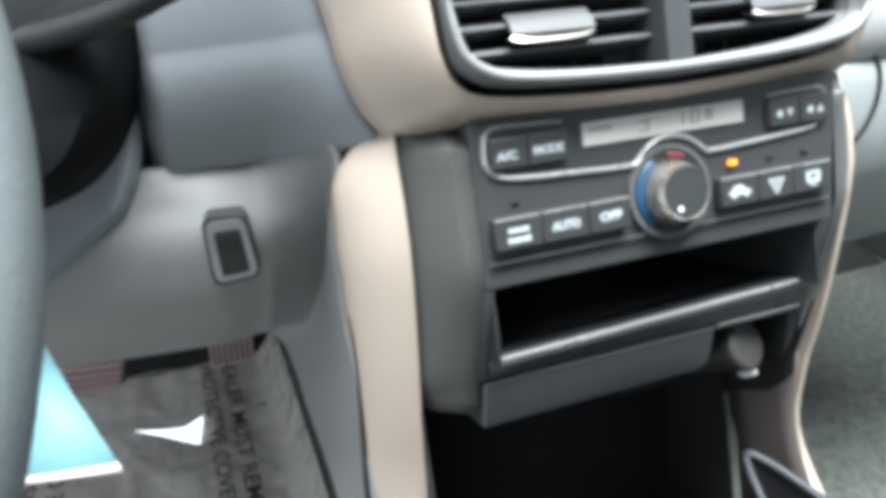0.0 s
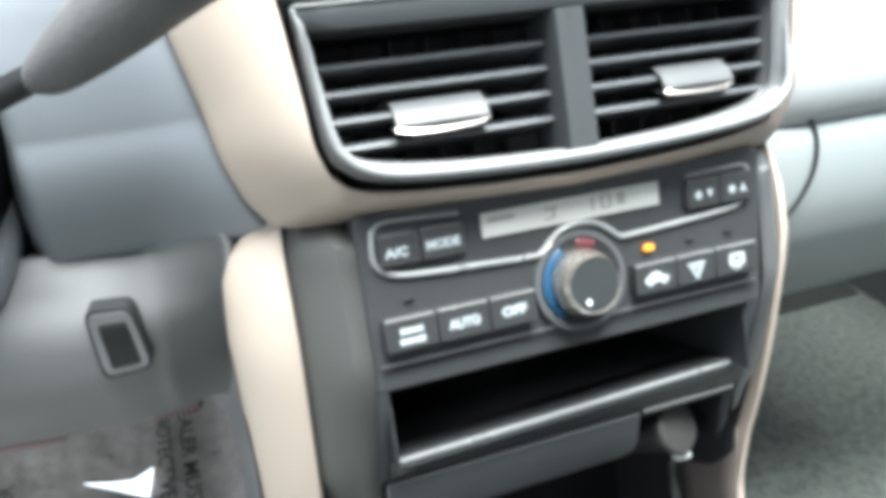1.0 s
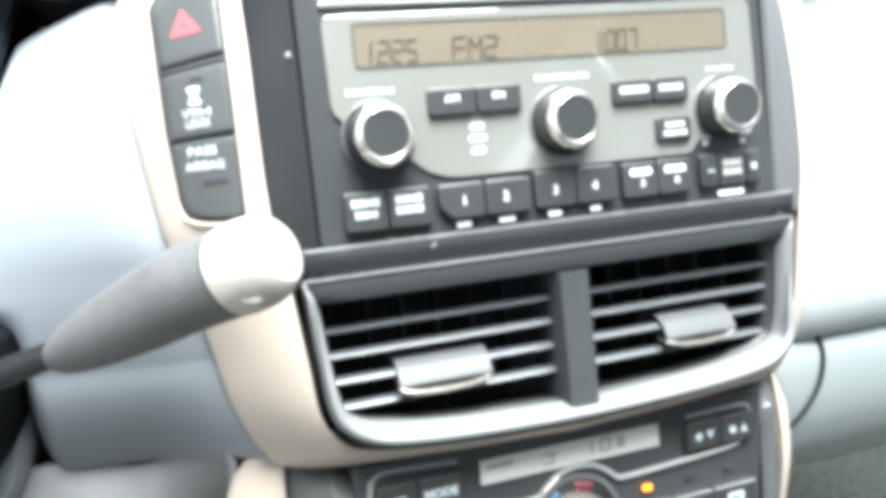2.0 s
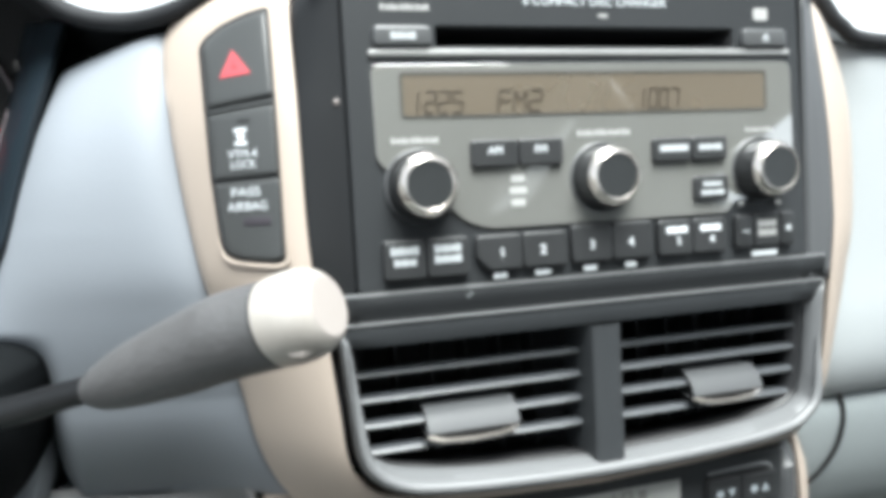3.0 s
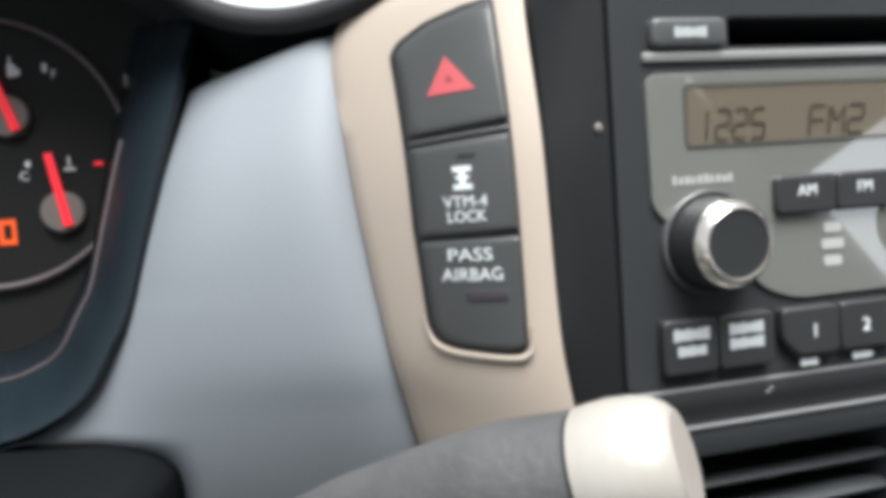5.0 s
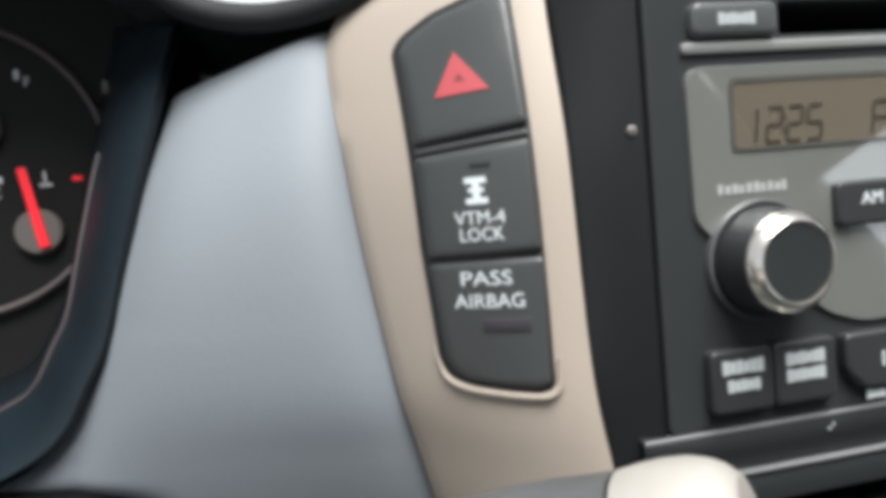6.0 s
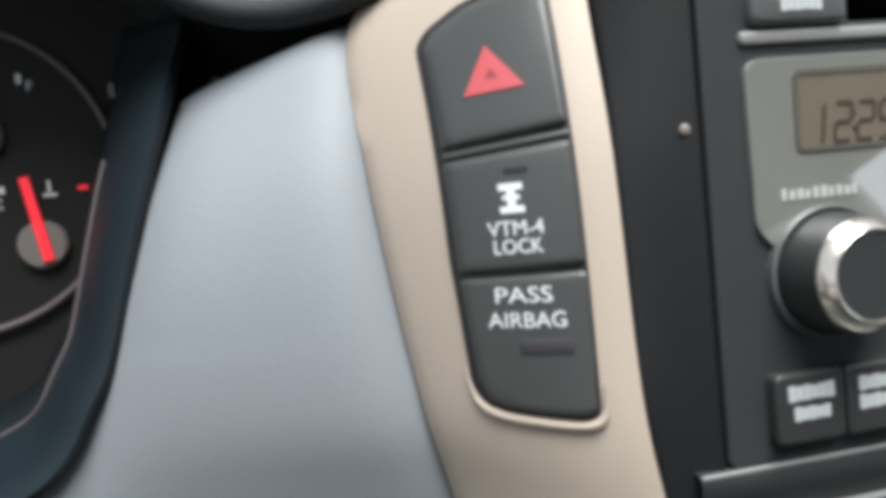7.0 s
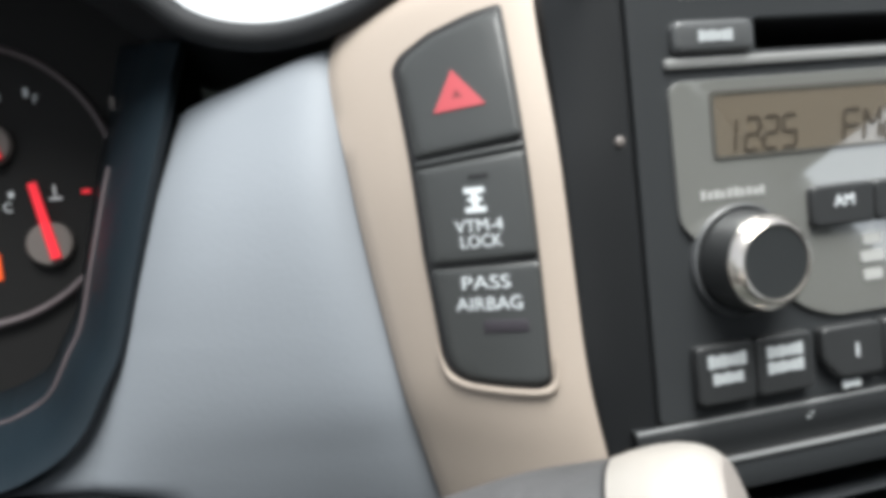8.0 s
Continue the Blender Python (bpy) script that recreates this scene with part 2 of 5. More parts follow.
def rounded(points, r, seg=5):
    """An outline with its corners rounded; r: one radius or one for each corner."""
    out, n = [], len(points)
    for i in range(n):
        p0, p1, p2 = Vector(points[i - 1]), Vector(points[i]), Vector(points[(i + 1) % n])
        rr = r[i] if isinstance(r, (list, tuple)) else r
        a, b = (p0 - p1), (p2 - p1)
        d = min(rr, a.length * 0.49, b.length * 0.49)
        s, e = p1 + a.normalized() * d, p1 + b.normalized() * d
        for k in range(seg + 1):
            t = k / seg
            out.append(tuple(s * (1 - t) ** 2 + p1 * 2 * t * (1 - t) + e * t * t))
    return out


def plate(outline, y0, y1, r=0.0008, seg=2):
    """An outline in x, z from its front at y0 to its back at y1, with the front edge rounded."""
    bm = bmesh.new()
    f = bm.faces.new([bm.verts.new((x, y0, z)) for x, z in outline])
    res = bmesh.ops.extrude_face_region(bm, geom=[f])
    bmesh.ops.translate(bm, verts=[g for g in res["geom"] if isinstance(g, bmesh.types.BMVert)], vec=(0, y1 - y0, 0))
    bm.normal_update()
    if r:
        front = [e for e in bm.edges if all(abs(v.co.y - y0) < 1e-7 for v in e.verts)]
        bmesh.ops.bevel(bm, geom=front, offset=r, segments=seg, affect="EDGES", profile=0.5)
    return bm


def ring(inner, outer, y0, y1, r=0.0):
    """A flat frame between two outlines with as many points, from y0 back to y1."""
    bm = bmesh.new()
    loops = [[bm.verts.new((x, y, z)) for x, z in o] for o, y in ((inner, y1), (inner, y0), (outer, y0), (outer, y1))]
    n = len(inner)
    for a, b in zip(loops, loops[1:]):
        for i in range(n):
            bm.faces.new((a[i], a[(i + 1) % n], b[(i + 1) % n], b[i]))
    if r:
        edges = [e for e in bm.edges if all(abs(v.co.y - y0) < 1e-7 for v in e.verts) and (set(e.verts) <= set(loops[1]) or set(e.verts) <= set(loops[2]))]
        bmesh.ops.bevel(bm, geom=edges, offset=r, segments=2, affect="EDGES", profile=0.5)
    return bm


def lathe(profile, cx, cz, n=48, sx=1.0):
    """A turned part about the y axis through cx, cz; profile of (radius, y)."""
    bm = bmesh.new()
    rows = [[bm.verts.new((cx + sx * rad * math.cos(2 * math.pi * i / n), y, cz + rad * math.sin(2 * math.pi * i / n))) for i in range(n)] for rad, y in profile]
    for a, b in zip(rows, rows[1:]):
        for i in range(n):
            bm.faces.new((a[i], a[(i + 1) % n], b[(i + 1) % n], b[i]))
    bm.faces.new(rows[0])
    bm.faces.new(rows[-1])
    return bm


def loft(rows, close=False):
    bm = bmesh.new()
    grid = [[bm.verts.new(p) for p in row] for row in rows]
    for a, b in zip(grid, grid[1:]):
        for i in range(len(a) - (0 if close else 1)):
            j = (i + 1) % len(a)
            bm.faces.new((a[i], a[j], b[j], b[i]))
    return bm


def curve(points, n=40):
    """A smooth line through the points, evenly sampled by parameter (Catmull-Rom)."""
    p = [Vector(q) for q in points]
    p = [2 * p[0] - p[1]] + p + [2 * p[-1] - p[-2]]
    out = []
    m = len(p) - 3
    for i in range(n + 1):
        s = min(i / n * m, m - 1e-9)
        k, t = int(s), s - int(s)
        a, b, c, d = p[k:k + 4]
        out.append(0.5 * ((2 * b) + (c - a) * t + (2 * a - 5 * b + 4 * c - d) * t * t + (3 * b - a - 3 * c + d) * t ** 3))
    return out


def tube(points, radius, n=14, samples=24, flat=1.0):
    """A swept rod along a smooth line; radius: one or one for each point."""
    line = curve(points, samples)
    rad = [radius] * len(line) if not isinstance(radius, (list, tuple)) else [float(np.interp(i / samples, np.linspace(0, 1, len(radius)), radius)) for i in range(samples + 1)]
    rows, side = [], None
    for i, p in enumerate(line):
        d = (line[min(i + 1, samples)] - line[max(i - 1, 0)]).normalized()
        if side is None:
            side = d.orthogonal().normalized()
        side = (side - d * side.dot(d)).normalized()
        up = d.cross(side)
        rows.append([p + rad[i] * (math.cos(2 * math.pi * k / n) * side + flat * math.sin(2 * math.pi * k / n) * up) for k in range(n)])
    bm = loft(rows, close=True)
    bm.verts.ensure_lookup_table()
    bm.faces.new([bm.verts[k] for k in range(n)])
    bm.faces.new([bm.verts[len(bm.verts) - n + k] for k in range(n)])
    return bm


def writing(body, size, x, y, z, wide=None, deep=0.00012, bold=0.0):
    """Letters in the stack's x, z plane, centred on x, z; wide: the width to which they are set."""
    cu = bpy.data.curves.new("letters", "FONT")
    cu.body, cu.size, cu.extrude, cu.resolution_u = body, size, deep, 3
    cu.offset = bold
    cu.align_x, cu.align_y = "CENTER", "CENTER"
    ob = bpy.data.objects.new("letters", cu)
    scene.collection.objects.link(ob)
    me = bpy.data.meshes.new_from_object(ob.evaluated_get(bpy.context.evaluated_depsgraph_get()))
    bpy.data.objects.remove(ob)
    bpy.data.curves.remove(cu)
    bm = bmesh.new()
    bm.from_mesh(me)
    bpy.data.meshes.remove(me)
    xs = [v.co.x for v in bm.verts]
    k = wide / max(1e-6, max(xs) - min(xs)) if wide else 1.0
    for v in bm.verts:
        v.co = Vector((x + v.co.x * k, y - v.co.z, z + v.co.y))
    return bm


def bars(rows, y):
    """Plain strokes for writing that cannot be read: rows of x, z, width, height, in blocks of a letter's width."""
    out = []
    for x, z, w, h in rows:
        n = max(1, round(w / 0.0017)) if h > 0.0015 and w < 0.0125 else 1
        for i in range(n):
            step, low = w / n, (0.0, 0.1, 0.03, 0.14, 0.06)[i % 5] * h if n > 1 else 0
            x0 = x - w / 2 + i * step
            out.append(box(x0, x0 + step * (0.9 if n > 1 else 1), y - 0.00015, y + 0.0003, z - h / 2 + low / 2, z + h / 2 - low, 0))
    return merge(*out)


def warp(bm, fn):
    for v in bm.verts:
        v.co.y += fn(v.co.x, v.co.z)
    return bm


def interp(z, table):
    t = sorted(table)
    return float(np.interp(z, [a for a, _ in t], [b for _, b in t]))


# ---- dashboard ----
dash = thing("dashboard", (0, 0.2, -0.1), "blue-grey moulded dashboard with champagne centre trim", "dashboard")

# champagne frame round the radio and vents: inner and outer edge of its left half, from the top's middle to the bottom's
TRIM_IN = [(0, 0.012, 0.1065), (-0.05, 0.013, 0.106), (-0.09, 0.015, 0.103), (-0.109, 0.017, 0.0995), (-0.1165, 0.0155, 0.092), (-0.1172, 0.0068, 0.05), (-0.1168, 0.003, 0.0),
           (-0.1128, 0.002, -0.03), (-0.1095, 0.003, -0.06), (-0.107, 0.005, -0.08), (-0.1, 0.008, -0.0925), (-0.085, 0.008, -0.0985), (-0.045, 0.007, -0.102), (0, 0.006, -0.1035)]
TRIM_OUT = [(0, 0.03, 0.124), (-0.05, 0.031, 0.123), (-0.1, 0.035, 0.1185), (-0.134, 0.05, 0.107), (-0.1614, 0.0575, 0.09), (-0.1625, 0.0425, 0.05), (-0.1565, 0.0355, 0.0),
            (-0.151, 0.036, -0.024), (-0.1433, 0.038, -0.054), (-0.1378, 0.041, -0.08), (-0.1285, 0.041, -0.1), (-0.114, 0.037, -0.109), (-0.06, 0.024, -0.1095), (0, 0.02, -0.1105)]


def trim_rows(n=120, across=16):
    a, b = curve(TRIM_IN, n), curve(TRIM_OUT, n)
    rows = []
    for p, q in zip(a, b):
        row = []
        for k in range(across + 1):
            t = k / across
            v = p.lerp(q, t)
            v.y -= 0.006 * math.sin(math.pi * t) ** 0.8 * min(1, (q - p).length / 0.04)
            row.append(v)
        rows.append([p + Vector((0, 0.012, 0))] + row + [q + Vector((0, 0.015, 0))])
    return rows


LEFT_TRIM = trim_rows()


def strip_triangles():
    tri = []
    for a, b in zip(LEFT_TRIM, LEFT_TRIM[1:]):
        for k in range(1, len(a) - 2):
            if -0.02 < a[k].z < 0.1 and a[k].x < -0.1:
                tri += [(a[k], a[k + 1], b[k]), (b[k], a[k + 1], b[k + 1])]
    return np.array([[tuple(v) for v in t] for t in tri])


STRIP = strip_triangles()


def trim_face(x, z):
    """The depth of the trim's left strip."""
    a, b, c = STRIP[:, 0], STRIP[:, 1], STRIP[:, 2]
    d = (b[:, 2] - c[:, 2]) * (a[:, 0] - c[:, 0]) + (c[:, 0] - b[:, 0]) * (a[:, 2] - c[:, 2])
    d = np.where(np.abs(d) < 1e-14, 1e-14, d)
    u = ((b[:, 2] - c[:, 2]) * (x - c[:, 0]) + (c[:, 0] - b[:, 0]) * (z - c[:, 2])) / d
    v = ((c[:, 2] - a[:, 2]) * (x - c[:, 0]) + (a[:, 0] - c[:, 0]) * (z - c[:, 2])) / d
    w = 1 - u - v
    i = int(np.argmax(np.minimum(np.minimum(u, v), w)))
    return float(u[i] * a[i, 1] + v[i] * b[i, 1] + w[i] * c[i, 1])


RIGHT_TRIM = [[Vector((-v.x, v.y, v.z)) for v in row] for row in LEFT_TRIM[::-1]]
part("centre_trim", loft(LEFT_TRIM + RIGHT_TRIM[1:]), M_TRIM, dash, "satin champagne painted trim frame")

# left panel between the trim and the instruments
PANEL_R = [(z, x, y) for x, y, z in TRIM_OUT[4:]]
PANEL_L = [(0.089, -0.2065, 0.09), (0.077, -0.2095, 0.083), (0.055, -0.216, 0.076), (0.034, -0.2215, 0.0725), (0.0106, -0.2282, 0.072), (-0.0007, -0.2344, 0.073), (-0.0116, -0.2407, 0.0745), (-0.0191, -0.2484, 0.0765), (-0.0247, -0.2591, 0.0795), (-0.0275, -0.2679, 0.0825),
           (-0.0296, -0.2831, 0.087), (-0.033, -0.34, 0.092), (-0.06, -0.42, 0.092), (-0.09, -0.45, 0.1), (-0.112, -0.46, 0.125)]


def dense(table):
    """The table's heights with x and depth along a smooth line."""
    return [(v.z, v.x, v.y) for v in curve([(x, y, z) for z, x, y in table], 160)]


DENSE_R, DENSE_L = dense(PANEL_R), dense(PANEL_L)


def panel_ends(z):
    return [interp(z, [(r[0], r[k]) for r in table]) for table in (DENSE_R, DENSE_L) for k in (1, 2)]


def panel_depth(x, z, ends):
    """How deep the blue-grey panel lies: flat across with rounded shoulders, tipping under towards its foot."""
    rx, ry, lx, ly = ends
    low, roll = max(0.0, 0.0106 - z), max(0.0, (-0.066 - z) / 0.045) ** 2
    ex, ey = (lx, ly) if low == 0 else (-0.2282 - 0.33 * low, 0.072 + 0.05 * low)
    tr = (x - rx) / (ex - rx)
    inner = max(0.0, min(1.0, tr))
    bulge = (0.003 * (1 - min(1, roll)) + 0.008 * (1 - ((z - 0.03) / 0.075) ** 2)) * (1 - (2 * inner - 1) ** 4)
    y = min(0.1, ry + 0.004 + (ey - ry - 0.004) * tr) - bulge + min(0.006, 1.2 * low ** 2)
    depth = interp(x, [(-0.46, 0.012), (-0.23, 0.016), (-0.17, 0.02), (-0.13, 0.008)])
    across, down = max(0.0, min(1.0, (-0.212 - x) / 0.026)), max(0.0, min(1.0, (-0.028 - z) / 0.026))
    inside = across ** 2 * (3 - 2 * across) * down ** 2 * (3 - 2 * down)
    return y + roll * depth + 0.055 * inside


def left_panel():
    rows = []
    for i in range(141):
        z = 0.089 - 0.2 * i / 140
        ends = panel_ends(z)
        rx, _, lx, _ = ends
        roll = max(0.0, (-0.066 - z) / 0.045) ** 2
        row = []
        for k in range(111):
            x = max(lx, rx + (-0.462 - rx) * (k / 110) ** 1.1)
            zz = z - 0.0125 * (x - rx) / (lx - rx) * max(0, (z - 0.02) / 0.069)
            row.append((x, panel_depth(x, z, ends), zz - 0.002 * roll))
        rows.append(row)
    return loft(rows)


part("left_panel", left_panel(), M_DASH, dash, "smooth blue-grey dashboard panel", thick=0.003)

part("scratch", tube([(x, panel_depth(x, z, panel_ends(z)) - 0.0016, z - 0.002 * max(0.0, (-0.066 - z) / 0.045) ** 2) for x, z in ((-0.1646, -0.0808), (-0.1589, -0.0767), (-0.1526, -0.0726), (-0.1468, -0.0693))], [0.0001, 0.0002, 0.00022, 0.0001], 6, 20), M_KNEE, dash, "faint pale scratch")

# knee panel under the seam: rolls under and runs back to the footwell's edge
KNEE = [(0.108, -0.108), (0.1065, -0.1125), (0.1035, -0.119), (0.1012, -0.127), (0.1002, -0.137), (0.1055, -0.15), (0.12, -0.17), (0.15, -0.19), (0.2, -0.209), (0.27, -0.221), (0.325, -0.2265), (0.343, -0.2285), (0.35, -0.231)]


KNEE_EDGE = [(-0.62, 0.35, -0.225), (-0.45, 0.35, -0.232), (-0.3325, 0.35, -0.238), (-0.264, 0.35, -0.241), (-0.205, 0.35, -0.2442), (-0.18, 0.35, -0.2452), (-0.158, 0.349, -0.2595), (-0.1505, 0.345, -0.289), (-0.15, 0.316, -0.309), (-0.15, 0.254, -0.3265), (-0.15, 0.215, -0.348), (-0.15, 0.16, -0.42), (-0.15, 0.12, -0.6)]
KNEE_TOP = [(-0.62, 0.24, -0.1), (-0.45, 0.18, -0.102), (-0.3325, 0.142, -0.105), (-0.264, 0.118, -0.107), (-0.205, 0.1065, -0.108), (-0.175, 0.098, -0.108), (-0.142, 0.075, -0.1075), (-0.146, 0.084, -0.145), (-0.1455, 0.095, -0.19), (-0.1445, 0.096, -0.225), (-0.144, 0.103, -0.27), (-0.144, 0.106, -0.36), (-0.148, 0.106, -0.6)]
KNEE_FULL = [1, 1, 1, 1, 1, 0.92, 0.55, 0.25, 0.12, 0.05, 0, 0, 0]


def knee_panel():
    """Rolls under the seam, then turns down round the footwell's corner into the side of the console."""
    line = curve([(0, y, z) for y, z in KNEE], 40)
    top, edge_line = curve(KNEE_TOP, 144), curve(KNEE_EDGE, 144)
    rows = []
    for i, (a, b) in enumerate(zip(top, edge_line)):
        full = float(np.interp(i / 12, range(13), KNEE_FULL))
        near = math.exp(-((a.x + 0.2266) / 0.012) ** 2) * (1 if a.z > -0.12 else 0)
        row = []
        for k, v in enumerate(line):
            t = k / 40
            chord = line[0].lerp(line[-1], t)
            p = a.lerp(b, t) + (v - chord) * full
            p.x += 0.004 * math.sin(math.pi * t) * (1 - full)
            p.y -= 0.0035 * near * max(0, 1 - abs(v.z + 0.112) / 0.012)
            row.append(p)
        tuck = row[-1] + Vector((0.004 * (1 - full), 0.004 * full, -0.001)), row[-1] + Vector((0.012 * (1 - full), 0.004, 0.01 * full))
        rows.append(row + list(tuck))
    return loft(rows)


part("knee_panel", knee_panel(), M_KNEE, dash, "grey knee panel below the seam", thick=0.003)
# rounded column surround that stands proud of the knee panel
BOLSTER = [(-0.2235, -0.055), (-0.2245, -0.075), (-0.2265, -0.095), (-0.2303, -0.1085), (-0.234, -0.1165), (-0.24, -0.1258), (-0.2553, -0.1365), (-0.278, -0.1505), (-0.31, -0.164), (-0.36, -0.178), (-0.44, -0.188)]
surround = []
for v in curve([(x, 0, z) for x, z in BOLSTER], 60):
    back = 0.1 * max(0, -0.24 - v.x)
    surround.append([(v.x + 0.001, 0.12 + back, v.z - 0.001), (v.x - 0.0006, 0.1 + back, v.z)] + [(v.x - 0.09 * t, 0.096 + back - 0.012 * t * (1.4 - t), v.z + (-0.075 - v.z) * t) for t in (0.04, 0.1, 0.2, 0.4, 0.6, 0.8, 1.0)])
part("column_surround", loft(surround), M_DASH, dash, "blue-grey rounded column surround", thick=0.002)

# passenger side: padded upper roll, crease, glove box face
PASS = [(0.06, 0.082), (0.046, 0.0805), (0.0415, 0.073), (0.042, 0.05), (0.044, 0.01), (0.0455, -0.03), (0.046, -0.06), (0.049, -0.082), (0.056, -0.097), (0.066, -0.1035)]
GLOVE = [(0.068, -0.1035), (0.063, -0.107), (0.063, -0.118), (0.069, -0.14), (0.078, -0.16), (0.092, -0.178), (0.13, -0.205), (0.2, -0.235), (0.255, -0.25), (0.27, -0.262)]


def inner_x(z):
    """How far the passenger side reaches in towards the trim and the pillar."""
    return interp(z, [(0.083, 0.15), (0.05, 0.159), (0.0, 0.153), (-0.03, 0.147), (-0.06, 0.139), (-0.09, 0.131), (-0.105, 0.13), (-0.13, 0.145), (-0.155, 0.149), (-0.26, 0.148)])


def rise(x):
    """How far the top of the passenger side climbs beside the trim."""
    return interp(x, [(0.15, 0.014), (0.16, 0.007), (0.175, 0.0), (0.8, 0.0)])


def swept(profile, xs, bend, n=40):
    line = curve([(0, y, z) for y, z in profile], n)
    return loft([[(x if x > 0.19 else 0.19 - (0.19 - x) * (0.19 - inner_x(v.z)) / 0.035, v.y + bend(x), v.z + rise(x) * max(0.0, (v.z - 0.03) / 0.052)) for v in line] for x in xs])


PX = [0.155, 0.16, 0.166, 0.175, 0.19, 0.21, 0.25, 0.32, 0.42, 0.55, 0.72]
part("passenger_panel", swept(PASS, PX, lambda x: 0.02 * max(0, 0.175 - x) / 0.02 * 0.3), M_PASS, dash, "padded passenger dashboard, grey made paler for the light on it", thick=0.003)
part("glove_box", swept(GLOVE, PX, lambda x: 0.0), M_GLOVE, dash, "glove box face, grey made paler for the light on it", thick=0.003)

# crown and instrument visor
LIP = [(-0.66, 0.06, 0.128), (-0.478, 0.058, 0.156), (-0.335, 0.058, 0.157), (-0.258, 0.062, 0.1417), (-0.218, 0.066, 0.115), (-0.1997, 0.066, 0.0994), (-0.1783, 0.062, 0.0944), (-0.1564, 0.052, 0.0974), (-0.1364, 0.042, 0.1065), (-0.1, 0.042, 0.1185), (0, 0.036, 0.1245), (0.1, 0.042, 0.1195), (0.13, 0.041, 0.1155), (0.146, 0.039, 0.103), (0.1565, 0.038, 0.091), (0.1805, 0.038, 0.0832), (0.3, 0.041, 0.082), (0.72, 0.044, 0.082)]
lip = curve(LIP, 90)
part("dash_top", loft([[v + Vector((0, 0.0, 0.0025)), v + Vector((0, 0.01, 0.012)), v + Vector((0, 0.04, 0.04)), v + Vector((0, 0.12, 0.085)), Vector((v.x, 0.4, 0.27)), Vector((v.x, 0.9, 0.44))] for v in lip]), M_TOP, dash, "sunlit pale grey dashboard top")
part("visor_lip", tube(LIP, 0.004, 12, 120), M_VISOR, dash, "black visor edge")
part("visor_underside", loft([[v, v + Vector((0, 0.03, 0.002)), Vector((v.x, 0.105, max(0.082, v.z - 0.006))), Vector((v.x, 0.135, max(0.082, v.z - 0.006)))] for v in lip if v.x < -0.12]), M_VISOR, dash)

# ---- instruments ----
cluster = thing("instrument_cluster", (-0.33, 0.13, 0.04), "black instrument cluster with red needles and white marks", "instrument cluster")
part("backing", plate(rounded([(-0.6, -0.1), (-0.2, -0.1), (-0.2, 0.14), (-0.6, 0.14)], 0.01), 0.1225, 0.14), M_DIAL, cluster)
edge = curve([(-0.203, 0.094, 0.1)] + [(x, y, z) for z, x, y in PANEL_L[:12]] + [(-0.45, 0.095, -0.0335), (-0.6, 0.097, -0.0335)], 70)
wall, inner_edge, outer_edge = [], [], []
for i, p in enumerate(edge):
    d = edge[min(i + 1, len(edge) - 1)] - edge[max(i - 1, 0)]
    n = Vector((d.z, 0, -d.x)).normalized()
    n = n if n.z > 0 or n.x < 0 else -n
    wall.append([p + n * a + Vector((0, b, 0)) for a, b in ((-0.0012, -0.003), (0.0008, -0.0055), (0.0045, -0.002), (0.0095, 0.006), (0.0155, 0.02))] + [Vector((p.x + n.x * 0.0225, 0.1225, p.z + n.z * 0.0225))])
    inner_edge.append(p + n * 0.0158 + Vector((0, 0.019, 0)))
    outer_edge.append(p + n * -0.0016 + Vector((0, -0.0022, 0)))
part("hood_side", loft(wall), M_HOOD, cluster, "dark blue-black hood side", thick=0.001)
part("hood_inner_edge", tube(inner_edge[14:], 0.0006, 8, 80), M_RIM, cluster, "thin pinkish inner hood edge")
part("hood_outer_edge", tube([p for p in outer_edge if p.z < 0.004], [0.0002, 0.0007, 0.0008, 0.0008], 8, 60), M_DASH, cluster, "pale outer hood edge")
part("dial_rim", tube([(-0.277 + 0.0465 * math.cos(a), 0.12, 0.0635 + 0.0465 * math.sin(a)) for a in [math.pi * k / 18 for k in range(-16, 17)]], 0.0011, 8, 90), M_RIM, cluster, "thin pinkish grey dial rim")


def gauge(hub, tip, tail):
    h = part("needle_hub", lathe([(0.0074, 0.1222), (0.0074, 0.1198), (0.0066, 0.1188), (0.001, 0.1185)], hub[0], hub[1], 32), M_HUB, cluster)
    d = Vector((tip[0] - tail[0], 0, tip[1] - tail[1])).normalized()
    s = Vector((d.z, 0, -d.x))
    a, b = Vector((tail[0], 0, tail[1])), Vector((tip[0], 0, tip[1]))
    out = [a + s * 0.0016, a - s * 0.0016, b - s * 0.0013, b + s * 0.0013]
    part("needle", plate([(v.x, v.z) for v in out], 0.1172, 0.1182, 0.0002), M_NEEDLE, h, "lit red needle")


gauge((-0.2693, 0.0762), (-0.2744, 0.0964), (-0.2663, 0.0711))
gauge((-0.2545, 0.0418), (-0.2572, 0.0626), (-0.2526, 0.0368))
DY = 0.1221
part("fuel_mark", merge(writing("F", 0.0045, -0.2535, DY, 0.0905), box(-0.257, -0.2555, DY - 0.0002, DY, 0.0915, 0.0945, 0)), M_PRINT, cluster, "white F and full mark")
part("empty_mark", writing("E", 0.0045, -0.2788, DY, 0.0895), M_PRINT, cluster)
part("pump_icon", merge(box(-0.2683, -0.2655, DY - 0.0002, DY, 0.09, 0.0945, 0.0003), box(-0.2655, -0.2642, DY - 0.0002, DY, 0.0905, 0.093, 0.0002), box(-0.2676, -0.2668, DY - 0.0002, DY, 0.0945, 0.097, 0.0002)), M_PRINT, cluster)
